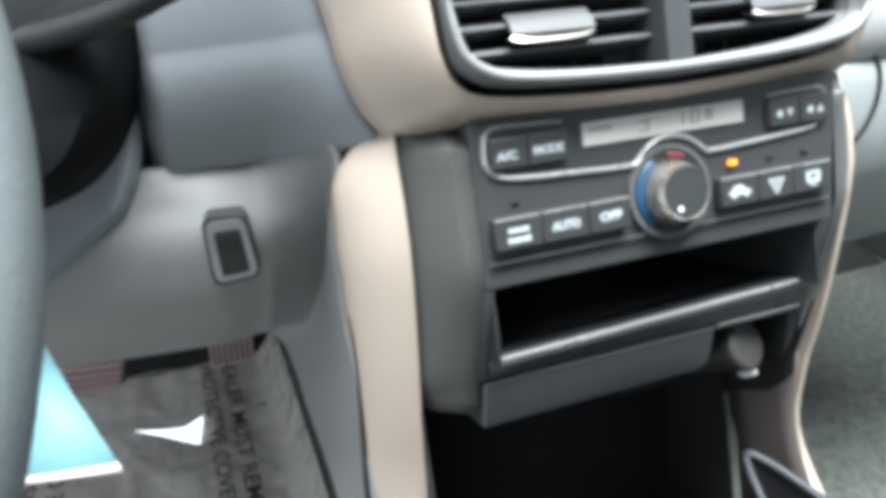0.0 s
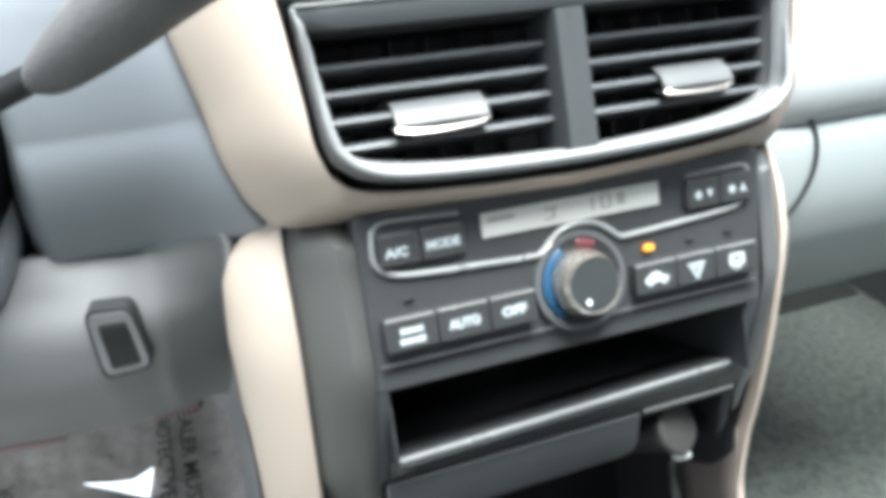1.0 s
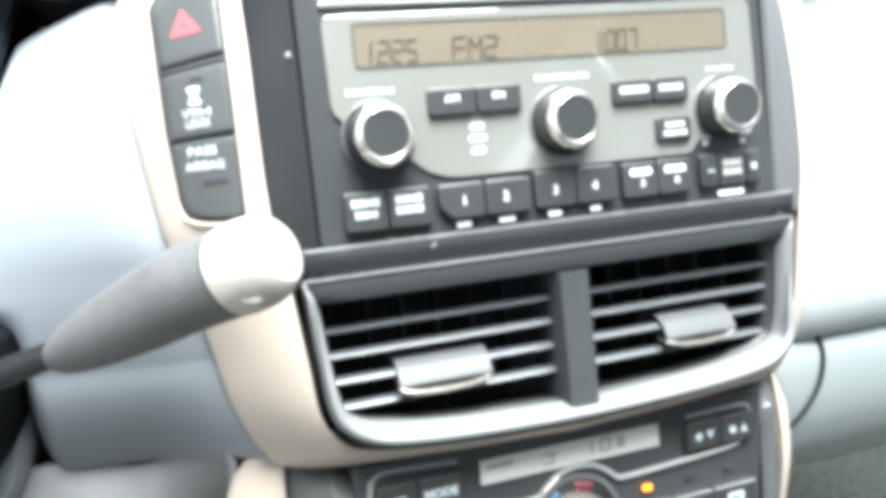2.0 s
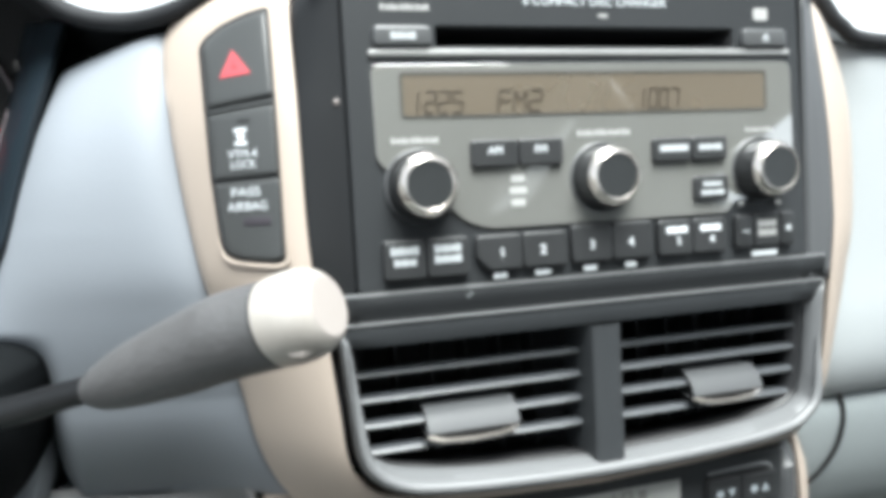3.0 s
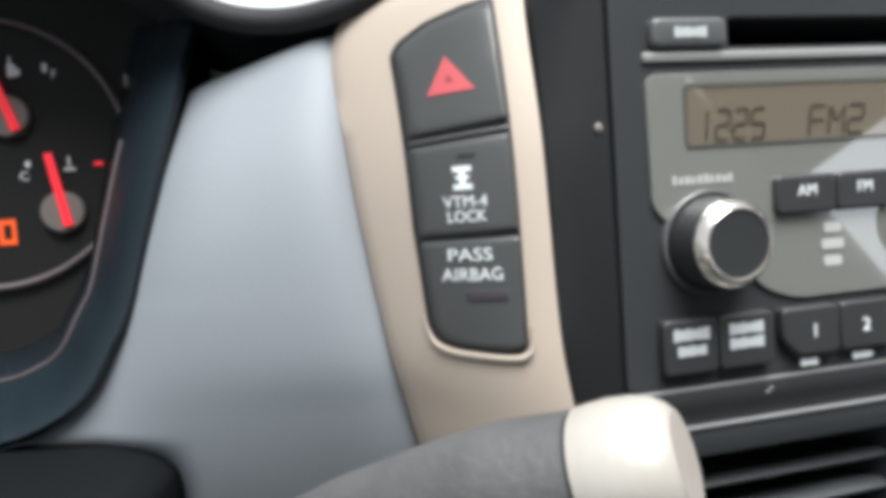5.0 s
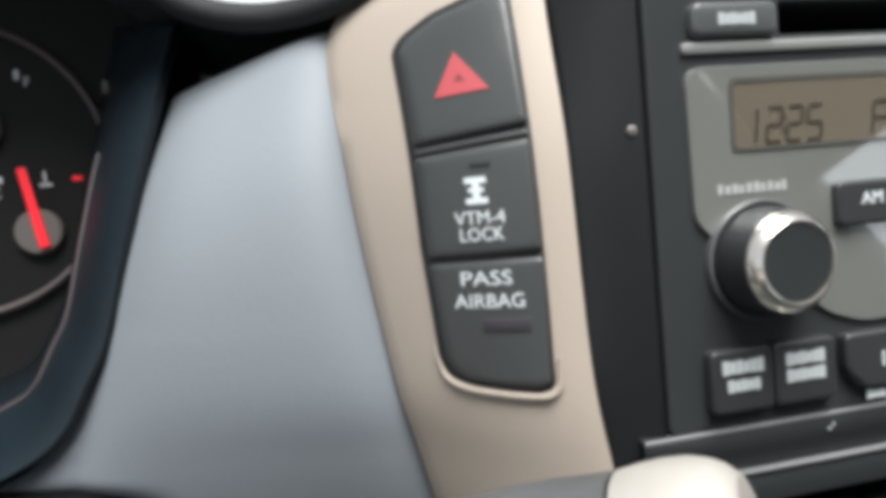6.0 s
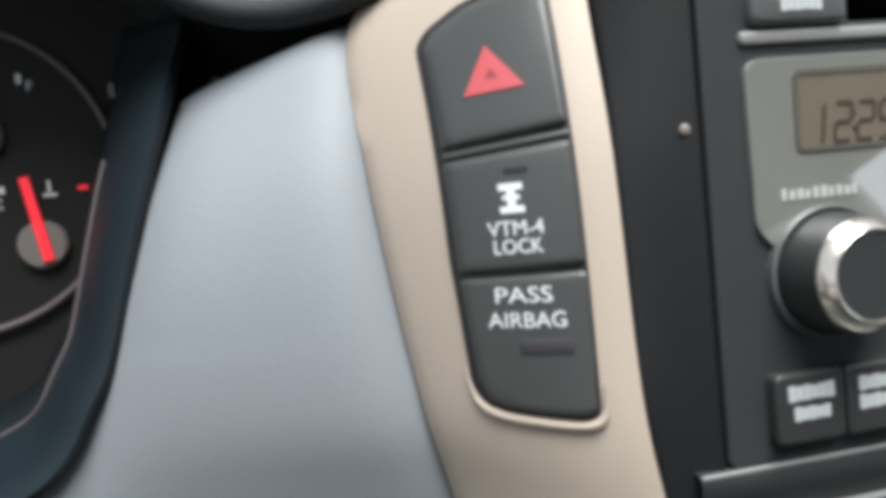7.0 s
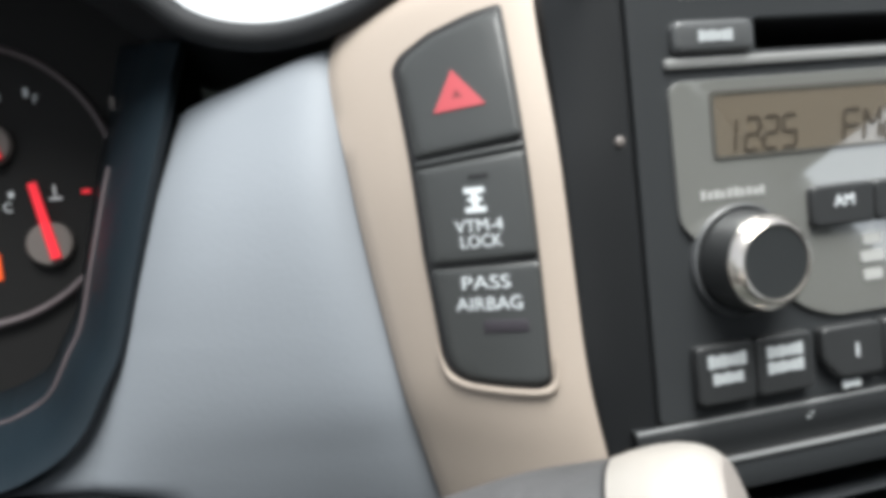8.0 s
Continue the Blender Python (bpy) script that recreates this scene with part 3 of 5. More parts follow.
part("cold_mark", merge(writing("C", 0.0045, -0.2662, DY, 0.0552), box(-0.2655, -0.264, DY - 0.0002, DY, 0.0585, 0.0605, 0)), M_PRINT, cluster)
part("temperature_icon", merge(box(-0.2517, -0.251, DY - 0.0002, DY, 0.0578, 0.0615, 0), box(-0.2532, -0.2493, DY - 0.0002, DY, 0.0566, 0.0574, 0)), M_PRINT, cluster)
part("hot_mark", box(-0.243, -0.24, DY - 0.0002, DY, 0.0578, 0.0592, 0.0003), M_NEEDLE, cluster, "red hot mark")
part("empty_red_mark", box(-0.2795, -0.277, DY - 0.0002, DY, 0.0925, 0.0945, 0.0003), M_NEEDLE, cluster)
part("door_lamp", ring([(-0.2745, 0.0335), (-0.272, 0.0335), (-0.272, 0.0385), (-0.2745, 0.0385)], [(-0.2762, 0.0315), (-0.2705, 0.0315), (-0.2705, 0.0405), (-0.2762, 0.0405)], DY - 0.0002, DY), M_WARN, cluster, "dim orange warning lamp")
part("warning_lamp", plate([(-0.288, 0.054), (-0.2785, 0.0555), (-0.282, 0.0605)], DY - 0.0002, DY, 0), M_NEEDLE, cluster)
part("vent_nub", box(-0.2297, -0.2278, 0.115, 0.1225, 0.0845, 0.089, 0.0005), M_HUB, cluster)

# ---- radio ----
radio = thing("car_radio", (0, 0, 0.035), "charcoal car radio with disc slot and three chrome-ringed knobs", "car radio")
# stepped housing: side walls running back to the trim, top recess, bottom ledge
for s in (-1, 1):
    rows = []
    for z in list(np.linspace(-0.029, 0.0945, 24)) + [0.0965, 0.0975]:
        ox = interp(z, [(-0.03, 0.1128), (0.0, 0.1168), (0.05, 0.1172), (0.092, 0.1165), (0.0985, 0.1105)])
        oy = interp(z, [(-0.03, 0.0026), (0.0, 0.0036), (0.05, 0.0074), (0.092, 0.0158), (0.0985, 0.017)])
        back = 0.0 if z < 0.095 else 0.002 if z < 0.097 else 0.014
        rows.append([(s * x, y + back, z) for x, y in ((ox, oy), (ox - 0.0015, oy * 0.75 + 0.0004), (0.108, 0.0028 + oy * 0.12), (0.1015, 0.0011), (0.1004, 0.002), (0.1003, 0.012))])
    # right wall coloured paler to stand in for light from the right
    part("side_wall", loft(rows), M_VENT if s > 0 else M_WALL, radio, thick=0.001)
SLOT = rounded([(-0.0655, 0.0722), (0.064, 0.0722), (0.064, 0.0797), (-0.0655, 0.0797)], 0.0012)
part("faceplate", ring(SLOT, rounded([(-0.1002, -0.0172), (0.0985, -0.0172), (0.0965, 0.0938), (-0.1, 0.0938)], 0.002), 0.0, 0.02, 0.0007), M_PLATE, radio, "charcoal faceplate", angle=12)
part("top_recess", loft([[(x, 0.001, 0.0935), (x, 0.012, 0.095), (x, 0.016, 0.1005), (x, 0.0135, 0.1072 - 0.0105 * abs(x / 0.1165) ** 6)] for x in np.linspace(-0.111, 0.111, 30)]), M_BLACK, radio, "black recess above the faceplate")
part("bottom_ledge", loft([[(x, 0.006, -0.017), (x, 0.0005, -0.0176), (x, -0.0004, -0.0195), (x, 0.0004, -0.0235), (x, 0.002, -0.0278), (x, 0.006, -0.0285)] for x in np.linspace(-0.107, 0.1083, 12)]), M_DARK, radio, thick=0.0006)
# pale strip painted as the highlight along the ledge's upper edge
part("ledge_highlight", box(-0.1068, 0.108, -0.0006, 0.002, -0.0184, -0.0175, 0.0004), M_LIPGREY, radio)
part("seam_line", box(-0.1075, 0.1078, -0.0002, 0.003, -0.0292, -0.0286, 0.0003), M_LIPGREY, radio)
for x, z in ((-0.0583, -0.0215), (-0.0572, -0.0206)):
    part("dust_speck", lathe([(0.0004, 0.0012), (0.0004, -0.0006), (0.0002, -0.0008)], x, z, 8), M_PRINT_BAR, radio)
# disc slot
part("disc_slot", loft([[(x, y, z) for x, z in SLOT] for y in (0.0012, 0.045)], close=True), M_VOID, radio, "narrow black disc slot", thick=0.0004)
part("slot_back", plate(SLOT, 0.044, 0.046, 0), M_VOID, radio)
part("silver_strip", plate(rounded([(-0.0915, 0.0686), (0.0915, 0.069), (0.0915, 0.0714), (-0.0915, 0.071)], 0.0008, 3), -0.0013, 0.002, 0.0005), M_STRIP, radio, "thin silver strip under the slot")
for x0, x1, lab in ((-0.0895, -0.0675, "LOAD"), (0.0675, 0.089, "")):
    b = part("slot_button", plate(rounded([(x0, 0.0718), (x1, 0.0718), (x1, 0.0797), (x0, 0.0797)], 0.0025), -0.0028, 0.002, 0.0014, 3), M_SLOTKEY, radio, "grey rounded slot button")
    xm = (x0 + x1) / 2
    part("button_print", bars([(xm, 0.0757, 0.0095, 0.0028)], -0.0029) if lab else merge(plate([(xm - 0.0016, 0.0755), (xm + 0.0016, 0.0755), (xm, 0.0775)], -0.0031, -0.0027, 0), box(xm - 0.0016, xm + 0.0016, -0.0031, -0.0027, 0.0743, 0.075, 0)), M_PRINT_BAR, b)
part("disc_lettering", writing("6 COMPACT DISC CHANGER", 0.0047, 0.0013, -0.0002, 0.0897, 0.0622), M_PRINT_MID, radio, "white lettering")
part("small_mark", bars([(0.004, 0.0845, 0.004, 0.0012)], 0.0), M_PRINT_DIM, radio)
part("disc_mark", plate(rounded([(0.0745, 0.0835), (0.0815, 0.0835), (0.0815, 0.0885), (0.0745, 0.0885)], 0.0012, 3), -0.0002, 0.0003, 0), M_PRINT_DIM, radio)
part("screw", lathe([(0.0012, 0.003), (0.0012, 0.0012), (0.0008, 0.0009)], -0.1037, 0.0527, 16), M_HUB, radio, "small pale screw head")
# glossy grey inset panel: notched at the lower left and right for the knobs
INSET = [(-0.0912, 0.0655), (0.0912, 0.0662), (0.092, 0.03), (0.0885, 0.0095), (0.062, 0.0085), (0.0575, 0.0035), (-0.048, 0.0035), (-0.0575, 0.0065), (-0.064, 0.0125), (-0.084, 0.0245), (-0.0908, 0.031)]
part("inset_panel", plate(rounded(INSET, [0.004, 0.004, 0.002, 0.003, 0.002, 0.002, 0.003, 0.004, 0.004, 0.004, 0.003], 4), -0.0012, 0.001, 0.00015), M_FACE, radio, "glossy grey inset panel")
lcd = part("display", plate(rounded([(-0.0798, 0.0468), (0.0778, 0.0468), (0.0778, 0.0617), (-0.0798, 0.0617)], 0.0008, 2), -0.0014, 0.0, 0), M_LCD, radio, "brownish backlit display")
# dark ring paints the soft shadow at the display's recessed border
part("display_frame", ring(rounded([(-0.0797, 0.0469), (0.0777, 0.0469), (0.0777, 0.0616), (-0.0797, 0.0616)], 0.0012, 3), rounded([(-0.0807, 0.0461), (0.0789, 0.0461), (0.0789, 0.0627), (-0.0807, 0.0627)], 0.0018, 3), -0.0016, 0.0), M_LENSRIM, radio, "thin dark ring for the shade round the display")
SEGMENTS = {"0": "abcdef", "1": "bc", "2": "abged", "5": "afgcd", "7": "abc", "F": "aefg", "M": "efbcxy"}


def digit(ch, x, z, w, h, s=0.00085):
    """A slanted character of separate segments with its lower left corner at x, z."""
    lines = {"a": (0, h, w, h), "b": (w, h, w, h / 2), "c": (w, h / 2, w, 0), "d": (0, 0, w, 0), "e": (0, 0, 0, h / 2), "f": (0, h / 2, 0, h), "g": (0, h / 2, w, h / 2), "x": (0, h, w / 2, h * 0.45), "y": (w / 2, h * 0.45, w, h)}
    for k in SEGMENTS[ch]:
        x0, z0, x1, z1 = lines[k]
        d = Vector((x1 - x0, z1 - z0)).normalized()
        n, a, b = Vector((-d.y, d.x)) * s / 2, Vector((x0, z0)) + d * s * 0.35, Vector((x1, z1)) - d * s * 0.35
        out = [a - d * s * 0.3, a + n, b + n, b + d * s * 0.3, b - n, a - n]
        part("segment", plate([(x + p.x + 0.12 * p.y, z + p.y) for p in out], -0.00165, -0.0014, 0), M_SEG, lcd)


for body, x, step, w in (("1225", -0.0772, 0.0054, 0.0038), ("FM2", -0.0428, 0.0064, 0.0048), ("1007", 0.017, 0.005, 0.0035)):
    for i, ch in enumerate(body):
        digit(ch, x + i * step - (0.0012 if ch == "1" else 0), 0.0478, w, 0.0078)
part("colon", bars([(-0.0667, 0.0533, 0.0008, 0.001), (-0.0669, 0.0503, 0.0008, 0.001)], -0.0015), M_SEG, lcd)
part("point", bars([(0.0314, 0.0478, 0.0009, 0.0009)], -0.0015), M_SEG, lcd)


def knurled(profile, x, z, teeth, deep):
    """A turned skirt with fine upright ridges."""
    rows = []
    for rad, y in profile:
        rows.append([(x + (rad - deep * (i % 2)) * math.cos(math.pi * i / teeth), y, z + (rad - deep * (i % 2)) * math.sin(math.pi * i / teeth)) for i in range(2 * teeth)])
    return loft(rows, close=True)


def knob(x, z, k=1.0, front=-0.0138, base=0.0, mat=M_BUTTON, face=0.0086):
    host = radio if base == 0 else climate
    r1, r2 = 0.0113 * k, face * k
    kb = part("knob", knurled([(0.0127 * k, base), (0.0124 * k, front * 0.35 + base * 0.65), (0.0115 * k, front + 0.0036), (r1, front + 0.0026), (r2, front + 0.0012)], x, z, 60, 0.0003 * k), mat, host, angle=60)
    part("knob_ring", lathe([(r1, front + 0.0028), (r1 - 0.0002, front + 0.0019), (r1 * 0.45 + r2 * 0.55, front + 0.0006), (r2 + 0.0005, front), (r2, front + 0.0002), (r2 - 0.0002, front + 0.0014)], x, z, 56), M_CHROME, kb, "bright satin metal ring")
    part("knob_cap", lathe([(r2, front + 0.0014), (r2 - 0.0001, front + 0.0004), (r2 * 0.7, front + 0.0005), (0.001, front + 0.0005)], x, z, 48), M_KNOBCAP, kb)
    return kb


for x in (-0.0746, 0.0, 0.0746):
    part("knob_collar", lathe([(0.0142, 0.0), (0.014, -0.0016), (0.0134, -0.002), (0.0128, -0.0012)], x, 0.021, 56), M_VENT, radio)
    knob(x, 0.021)


def button(x0, x1, z0, z1, y=-0.0034, cut=0.0, host=None, mat=None, back=0.001, r=0.0018):
    pts = [(x0, z0), (x1, z0), (x1, z1), (x0, z1)]
    if cut:
        pts = [(x0 + cut, z0), (x1, z0), (x1, z1), (x0, z1), (x0, z0 + cut)]
    return part("button", plate(rounded(pts, r, 4), y, back, 0.0009, 3), mat or M_BUTTON, host or radio)


def bank(x0, xm, x1, z0, z1, cut=0.0, **kw):
    return button(x0, xm - 0.0002, z0, z1, cut=cut, **kw), button(xm + 0.0002, x1, z0, z1, **kw)


PB = -0.0036
a, b = bank(-0.0549, -0.0358, -0.0172, 0.0266, 0.0372)
part("lettering", writing("AM", 0.0042, -0.0455, PB, 0.0328), M_PRINT, a)
part("lettering", writing("FM", 0.0042, -0.0268, PB, 0.0328), M_PRINT, b)
a, b = bank(-0.0908, -0.0745, -0.0577, -0.0132, 0.0016)
part("print_bar", bars([(-0.0828, -0.0025, 0.0108, 0.0032), (-0.0828, -0.0068, 0.0085, 0.0028)], PB), M_PRINT_BAR, a)
part("print_bar", bars([(-0.0663, -0.0025, 0.0105, 0.003), (-0.0663, -0.0064, 0.0105, 0.003)], PB), M_PRINT_BAR, b)
a, b = bank(-0.0548, -0.0361, -0.0172, -0.0125, 0.0012, cut=0.005)
part("number", writing("1", 0.0052, -0.0447, PB, -0.0058), M_PRINT, a)
part("number", writing("2", 0.0052, -0.0277, PB, -0.0058), M_PRINT, b)
a, b = bank(-0.0152, 0.0026, 0.0207, -0.0122, 0.0027)
part("number", writing("3", 0.0052, -0.0067, PB, -0.0056), M_PRINT, a)
part("number", writing("4", 0.0052, 0.0106, PB, -0.0056), M_PRINT, b)
a, b = bank(0.0236, 0.0396, 0.0556, -0.0124, 0.002)
part("print_bar", merge(bars([(0.0318, -0.002, 0.0095, 0.0026)], PB), writing("5", 0.0045, 0.0325, PB, -0.0066)), M_PRINT, a)
part("print_bar", merge(bars([(0.0478, -0.002, 0.0095, 0.0026)], PB), writing("6", 0.0045, 0.0485, PB, -0.0066)), M_PRINT, b)
a, b = bank(0.0226, 0.0405, 0.0574, 0.0257, 0.0356)
part("print_bar", bars([(0.0318, 0.0312, 0.013, 0.0027)], PB), M_PRINT_BAR, a)
part("print_bar", bars([(0.049, 0.0312, 0.011, 0.0027)], PB), M_PRINT_BAR, b)
a = button(0.0413, 0.0576, 0.0094, 0.0194)
part("print_bar", bars([(0.0495, 0.016, 0.009, 0.0022), (0.0495, 0.0125, 0.011, 0.0022)], PB), M_PRINT_BAR, a)
a = button(0.0606, 0.0688, -0.0118, 0.0022)
part("print_bar", bars([(0.0652, -0.0048, 0.003, 0.0008)], PB), M_PRINT_BAR, a)
a = button(0.0692, 0.0826, -0.0118, 0.0026)
part("print_bar", bars([(0.0757, -0.002, 0.009, 0.003), (0.0757, -0.0058, 0.009, 0.003)], PB), M_PRINT_DIM, a)
a = button(0.083, 0.0902, -0.0118, 0.0026)
part("print_bar", bars([(0.0865, -0.0045, 0.0024, 0.0024)], PB), M_PRINT_BAR, a)
part("print_bar", bars([(0.065, 0.007, 0.0026, 0.002), (0.0835, 0.0066, 0.0026, 0.002)], -0.0013), M_PRINT_DIM, radio)
part("print_bar", bars([(0.0758, -0.0147, 0.0125, 0.002)], -0.0012), M_PRINT, radio)
part("seek_marks", bars([(-0.045, -0.0146, 0.0056, 0.0021), (-0.0272, -0.0146, 0.0066, 0.0021), (-0.0068, -0.0146, 0.0056, 0.0021), (0.0113, -0.0145, 0.0046, 0.0021)], -0.0012), M_PRINT, radio)
for name, x, y, z, w, h in (("knob_label", -0.0757, -0.0012, 0.0378, 0.0185, 0.0024), ("knob_label", 0.0017, -0.0012, 0.0386, 0.0235, 0.0024), ("knob_label", 0.075, -0.0012, 0.0377, 0.014, 0.0018), ("brand_mark", -0.0765, 0.0, 0.0866, 0.019, 0.0024)):
    count = round(w / 0.0019)
    for i in range(count):
        xl, cut = x - w / 2 + w * i / count, (0.0, 0.0004, 0.0002, 0.0005, 0.0001)[i % 5]
        part(name, box(xl, xl + w / count * (0.62 + 0.08 * (i % 3)), y - 0.00025, y + 0.0002, z - h / 2, z + h / 2 - cut, 0), M_PRINT_DIM, radio)
for x, z, w in ((-0.036, 0.0221, 0.0058), (-0.0361, 0.0175, 0.0072), (-0.0362, 0.0128, 0.0058)):
    part("satellite_mark", plate(rounded([(x - w / 2, z - 0.0014), (x + w / 2, z - 0.0014), (x + w / 2, z + 0.0014), (x - w / 2, z + 0.0014)], 0.0008, 3), -0.00145, -0.001, 0), M_PRINT_DIM, radio)

# ---- switch column in the trim ----
def strip(bm):
    """Cut a flat shape small enough to bend, then lay it on the curved trim."""
    if len(bm.faces) < 200:
        for axis, lo, hi in ((0, -0.152, -0.122), (2, -0.008, 0.094)):
            for k in range(1, int((hi - lo) / 0.0035)):
                co, no = Vector((0, 0, 0)), Vector((0, 0, 0))
                co[axis], no[axis] = lo + 0.0035 * k, 1
                bmesh.ops.bisect_plane(bm, geom=list(bm.verts) + list(bm.edges) + list(bm.faces), plane_co=co, plane_no=no)
    bmesh.ops.translate(bm, verts=bm.verts, vec=(0.0003, 0, 0.0005))
    return warp(bm, trim_face)


switches = thing("switch_panel", (-0.137, 0.02, 0.04), "dark three-piece dashboard switch column with hazard button", "switch panel")
hazz = [(-0.1488, 0.0535), (-0.1255, 0.0558), (-0.1257, 0.0885), (-0.1315, 0.0872), (-0.1405, 0.0845), (-0.147, 0.0805), (-0.1492, 0.077)]
midz = [(-0.1482, 0.0265), (-0.1257, 0.0272), (-0.1256, 0.053), (-0.149, 0.0508)]
lowz = [(-0.1463, 0.003), (-0.1448, -0.0006), (-0.1418, -0.0022), (-0.135, -0.0033), (-0.1285, -0.0038), (-0.1263, -0.0026), (-0.1255, 0.0262), (-0.1482, 0.0255)]
frame_outline = [(-0.1474, 0.0024), (-0.1456, -0.0016), (-0.1422, -0.0034), (-0.135, -0.0045), (-0.128, -0.005), (-0.1254, -0.0034), (-0.1246, 0.09), (-0.132, 0.0888), (-0.1412, 0.0858), (-0.148, 0.0815), (-0.1502, 0.078), (-0.1494, 0.03)]
part("surround", strip(plate(rounded(frame_outline, 0.0015, 3), -0.0011, 0.004, 0.0002)), M_BLACK, switches)
haz = part("hazard_button", strip(plate(rounded(hazz, 0.0014, 3), -0.003, 0.003, 0.0019, 4)), M_SWITCH, switches, "dark hazard button with red triangle")
part("hazard_triangle", strip(ring([(-0.1394, 0.0673), (-0.137, 0.0674), (-0.1382, 0.0696)], [(-0.1436, 0.0643), (-0.1326, 0.065), (-0.1384, 0.0747)], -0.0033, -0.0029)), M_RED, haz, "red warning triangle")
part("triangle_centre", strip(plate([(-0.1396, 0.0672), (-0.1368, 0.0673), (-0.1382, 0.0698)], -0.00315, -0.0029, 0)), M_RED_DEEP, haz)
mid = part("lock_button", strip(plate(rounded(midz, 0.0014, 3), -0.0028, 0.003, 0.0018, 4)), M_SWITCH, switches, "dark lock button with white symbol")
part("button_rib", strip(plate([(-0.1485, 0.0515), (-0.1258, 0.0535), (-0.1258, 0.0548), (-0.1487, 0.0528)], -0.0022, 0.003, 0.0004)), M_SWITCH, switches)
part("lock_lettering", strip(merge(writing("VTM-4", 0.0043, -0.1377, -0.003, 0.0356, 0.0098), writing("LOCK", 0.0043, -0.1377, -0.003, 0.0318, 0.0085), bars([(-0.1379, 0.0443, 0.0042, 0.0014), (-0.1379, 0.0418, 0.0014, 0.004), (-0.1379, 0.0396, 0.0042, 0.0014), (-0.1379, 0.0421, 0.003, 0.001)], -0.003))), M_PRINT_MID, mid, "white lettering and drive symbol")
part("lock_lens", strip(box(-0.1386, -0.1345, -0.0031, -0.0026, 0.0472, 0.0482, 0)), M_BLACK, mid)
low = part("airbag_lamp", strip(plate(rounded(lowz, 0.0014, 3), -0.0024, 0.003, 0.0013, 3)), M_SWITCH, switches, "dark airbag indicator panel")
part("airbag_lettering", strip(merge(writing("PASS", 0.0046, -0.1376, -0.0026, 0.0217, 0.0098), writing("AIRBAG", 0.0046, -0.1372, -0.0026, 0.0165, 0.0134))), M_PRINT_MID, low, "white PASS AIRBAG lettering")
part("airbag_lens", strip(box(-0.1389, -0.1297, -0.0027, -0.0022, 0.0095, 0.0125, 0.0002)), M_RED_DIM, low)
lipc = [(-0.1484, 0.006), (-0.1477, 0.0022), (-0.1461, -0.0018), (-0.1424, -0.0041), (-0.135, -0.0053), (-0.128, -0.0058), (-0.1252, -0.0047), (-0.1243, -0.002), (-0.1241, 0.003)]
part("frame_lip", tube([(x + 0.0003, trim_face(x + 0.0003, z) - 0.0006, z + 0.0005) for x, z in lipc], [0.0002, 0.0005, 0.0009, 0.0011, 0.0011, 0.0011, 0.001, 0.0006, 0.0003], 8, 40), M_TRIM, switches, "champagne lip under the switches")

# ---- air vents ----
VO_L = [(-0.1082, -0.029), (-0.1055, -0.06), (-0.1035, -0.079), (-0.0985, -0.0875), (-0.085, -0.0942), (-0.05, -0.0976), (0.0, -0.0992)]
VI_L = [(-0.1035, -0.0375), (-0.1015, -0.06), (-0.0993, -0.076), (-0.0955, -0.083), (-0.083, -0.0878), (-0.05, -0.0918), (0.0, -0.094)]


def half(points):
    return [(x, z) for x, z in points] + [(-x, z) for x, z in points[::-1][1:]]


vent_frame = thing("vent_housing", (0, 0.01, -0.065), "grey plastic twin vent housing with pale lower rim", "vent housing")
fo, fi = half([(v.x, v.z) for v in curve([(x, 0, z) for x, z in VO_L], 30)]), half([(v.x, v.z) for v in curve([(x, 0, z) for x, z in VI_L], 30)])
rows = []
for (xo, zo), (xi, zi) in zip(fo, fi):
    low_w = max(0, min(1, (-0.06 - zo) / 0.04))
    rows.append([(xo, 0.012, zo), (xo, 0.003 - 0.003 * low_w, zo), (xo * 0.995, 0.0005 - 0.0035 * low_w, zo + 0.0012 * low_w), (xi + (xo - xi) * 0.35, 0.002 - 0.003 * low_w, zi + (zo - zi) * 0.35), (xi, 0.006, zi), (xi * 0.998, 0.0085, zi + 0.0003)])
part("throat", loft([[(r[5][0] * 0.998, 0.0082, r[5][2] + 0.0002), (r[5][0] * 0.99, 0.032, r[5][2] - 0.001)] for r in rows]), M_BLACK, vent_frame, thick=0.0006)
part("rim", loft(rows), M_RIMDARK, vent_frame, "dark satin vent rim", thick=0.0008)
edge_line = [(r[2][0] * 0.985, r[2][1] - 0.0003, r[2][2] + 0.0016) for r in rows if r[0][2] < -0.036][::3]
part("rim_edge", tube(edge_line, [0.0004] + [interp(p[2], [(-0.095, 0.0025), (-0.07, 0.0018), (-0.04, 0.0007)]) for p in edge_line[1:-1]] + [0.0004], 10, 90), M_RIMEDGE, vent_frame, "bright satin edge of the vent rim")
part("top_bar", loft([[(x, 0.006, -0.0285), (x, 0.0015, -0.029), (x, 0.001, -0.0315), (x, 0.003, -0.0375), (x, 0.012, -0.039), (x, 0.03, -0.0395)] for x in np.linspace(-0.108, 0.108, 12)]), M_BEZEL, vent_frame, thick=0.0008)
part("divider", loft([[(-0.0068, 0.03, z), (-0.0069, 0.0035, z), (-0.006, 0.0012, z), (-0.0045, 0.0004, z), (0.0048, 0.0004, z), (0.0063, 0.0012, z), (0.0072, 0.0035, z), (0.0071, 0.03, z)] for z in (-0.0385, -0.05, -0.08, -0.0965)]), M_BEZEL, vent_frame)
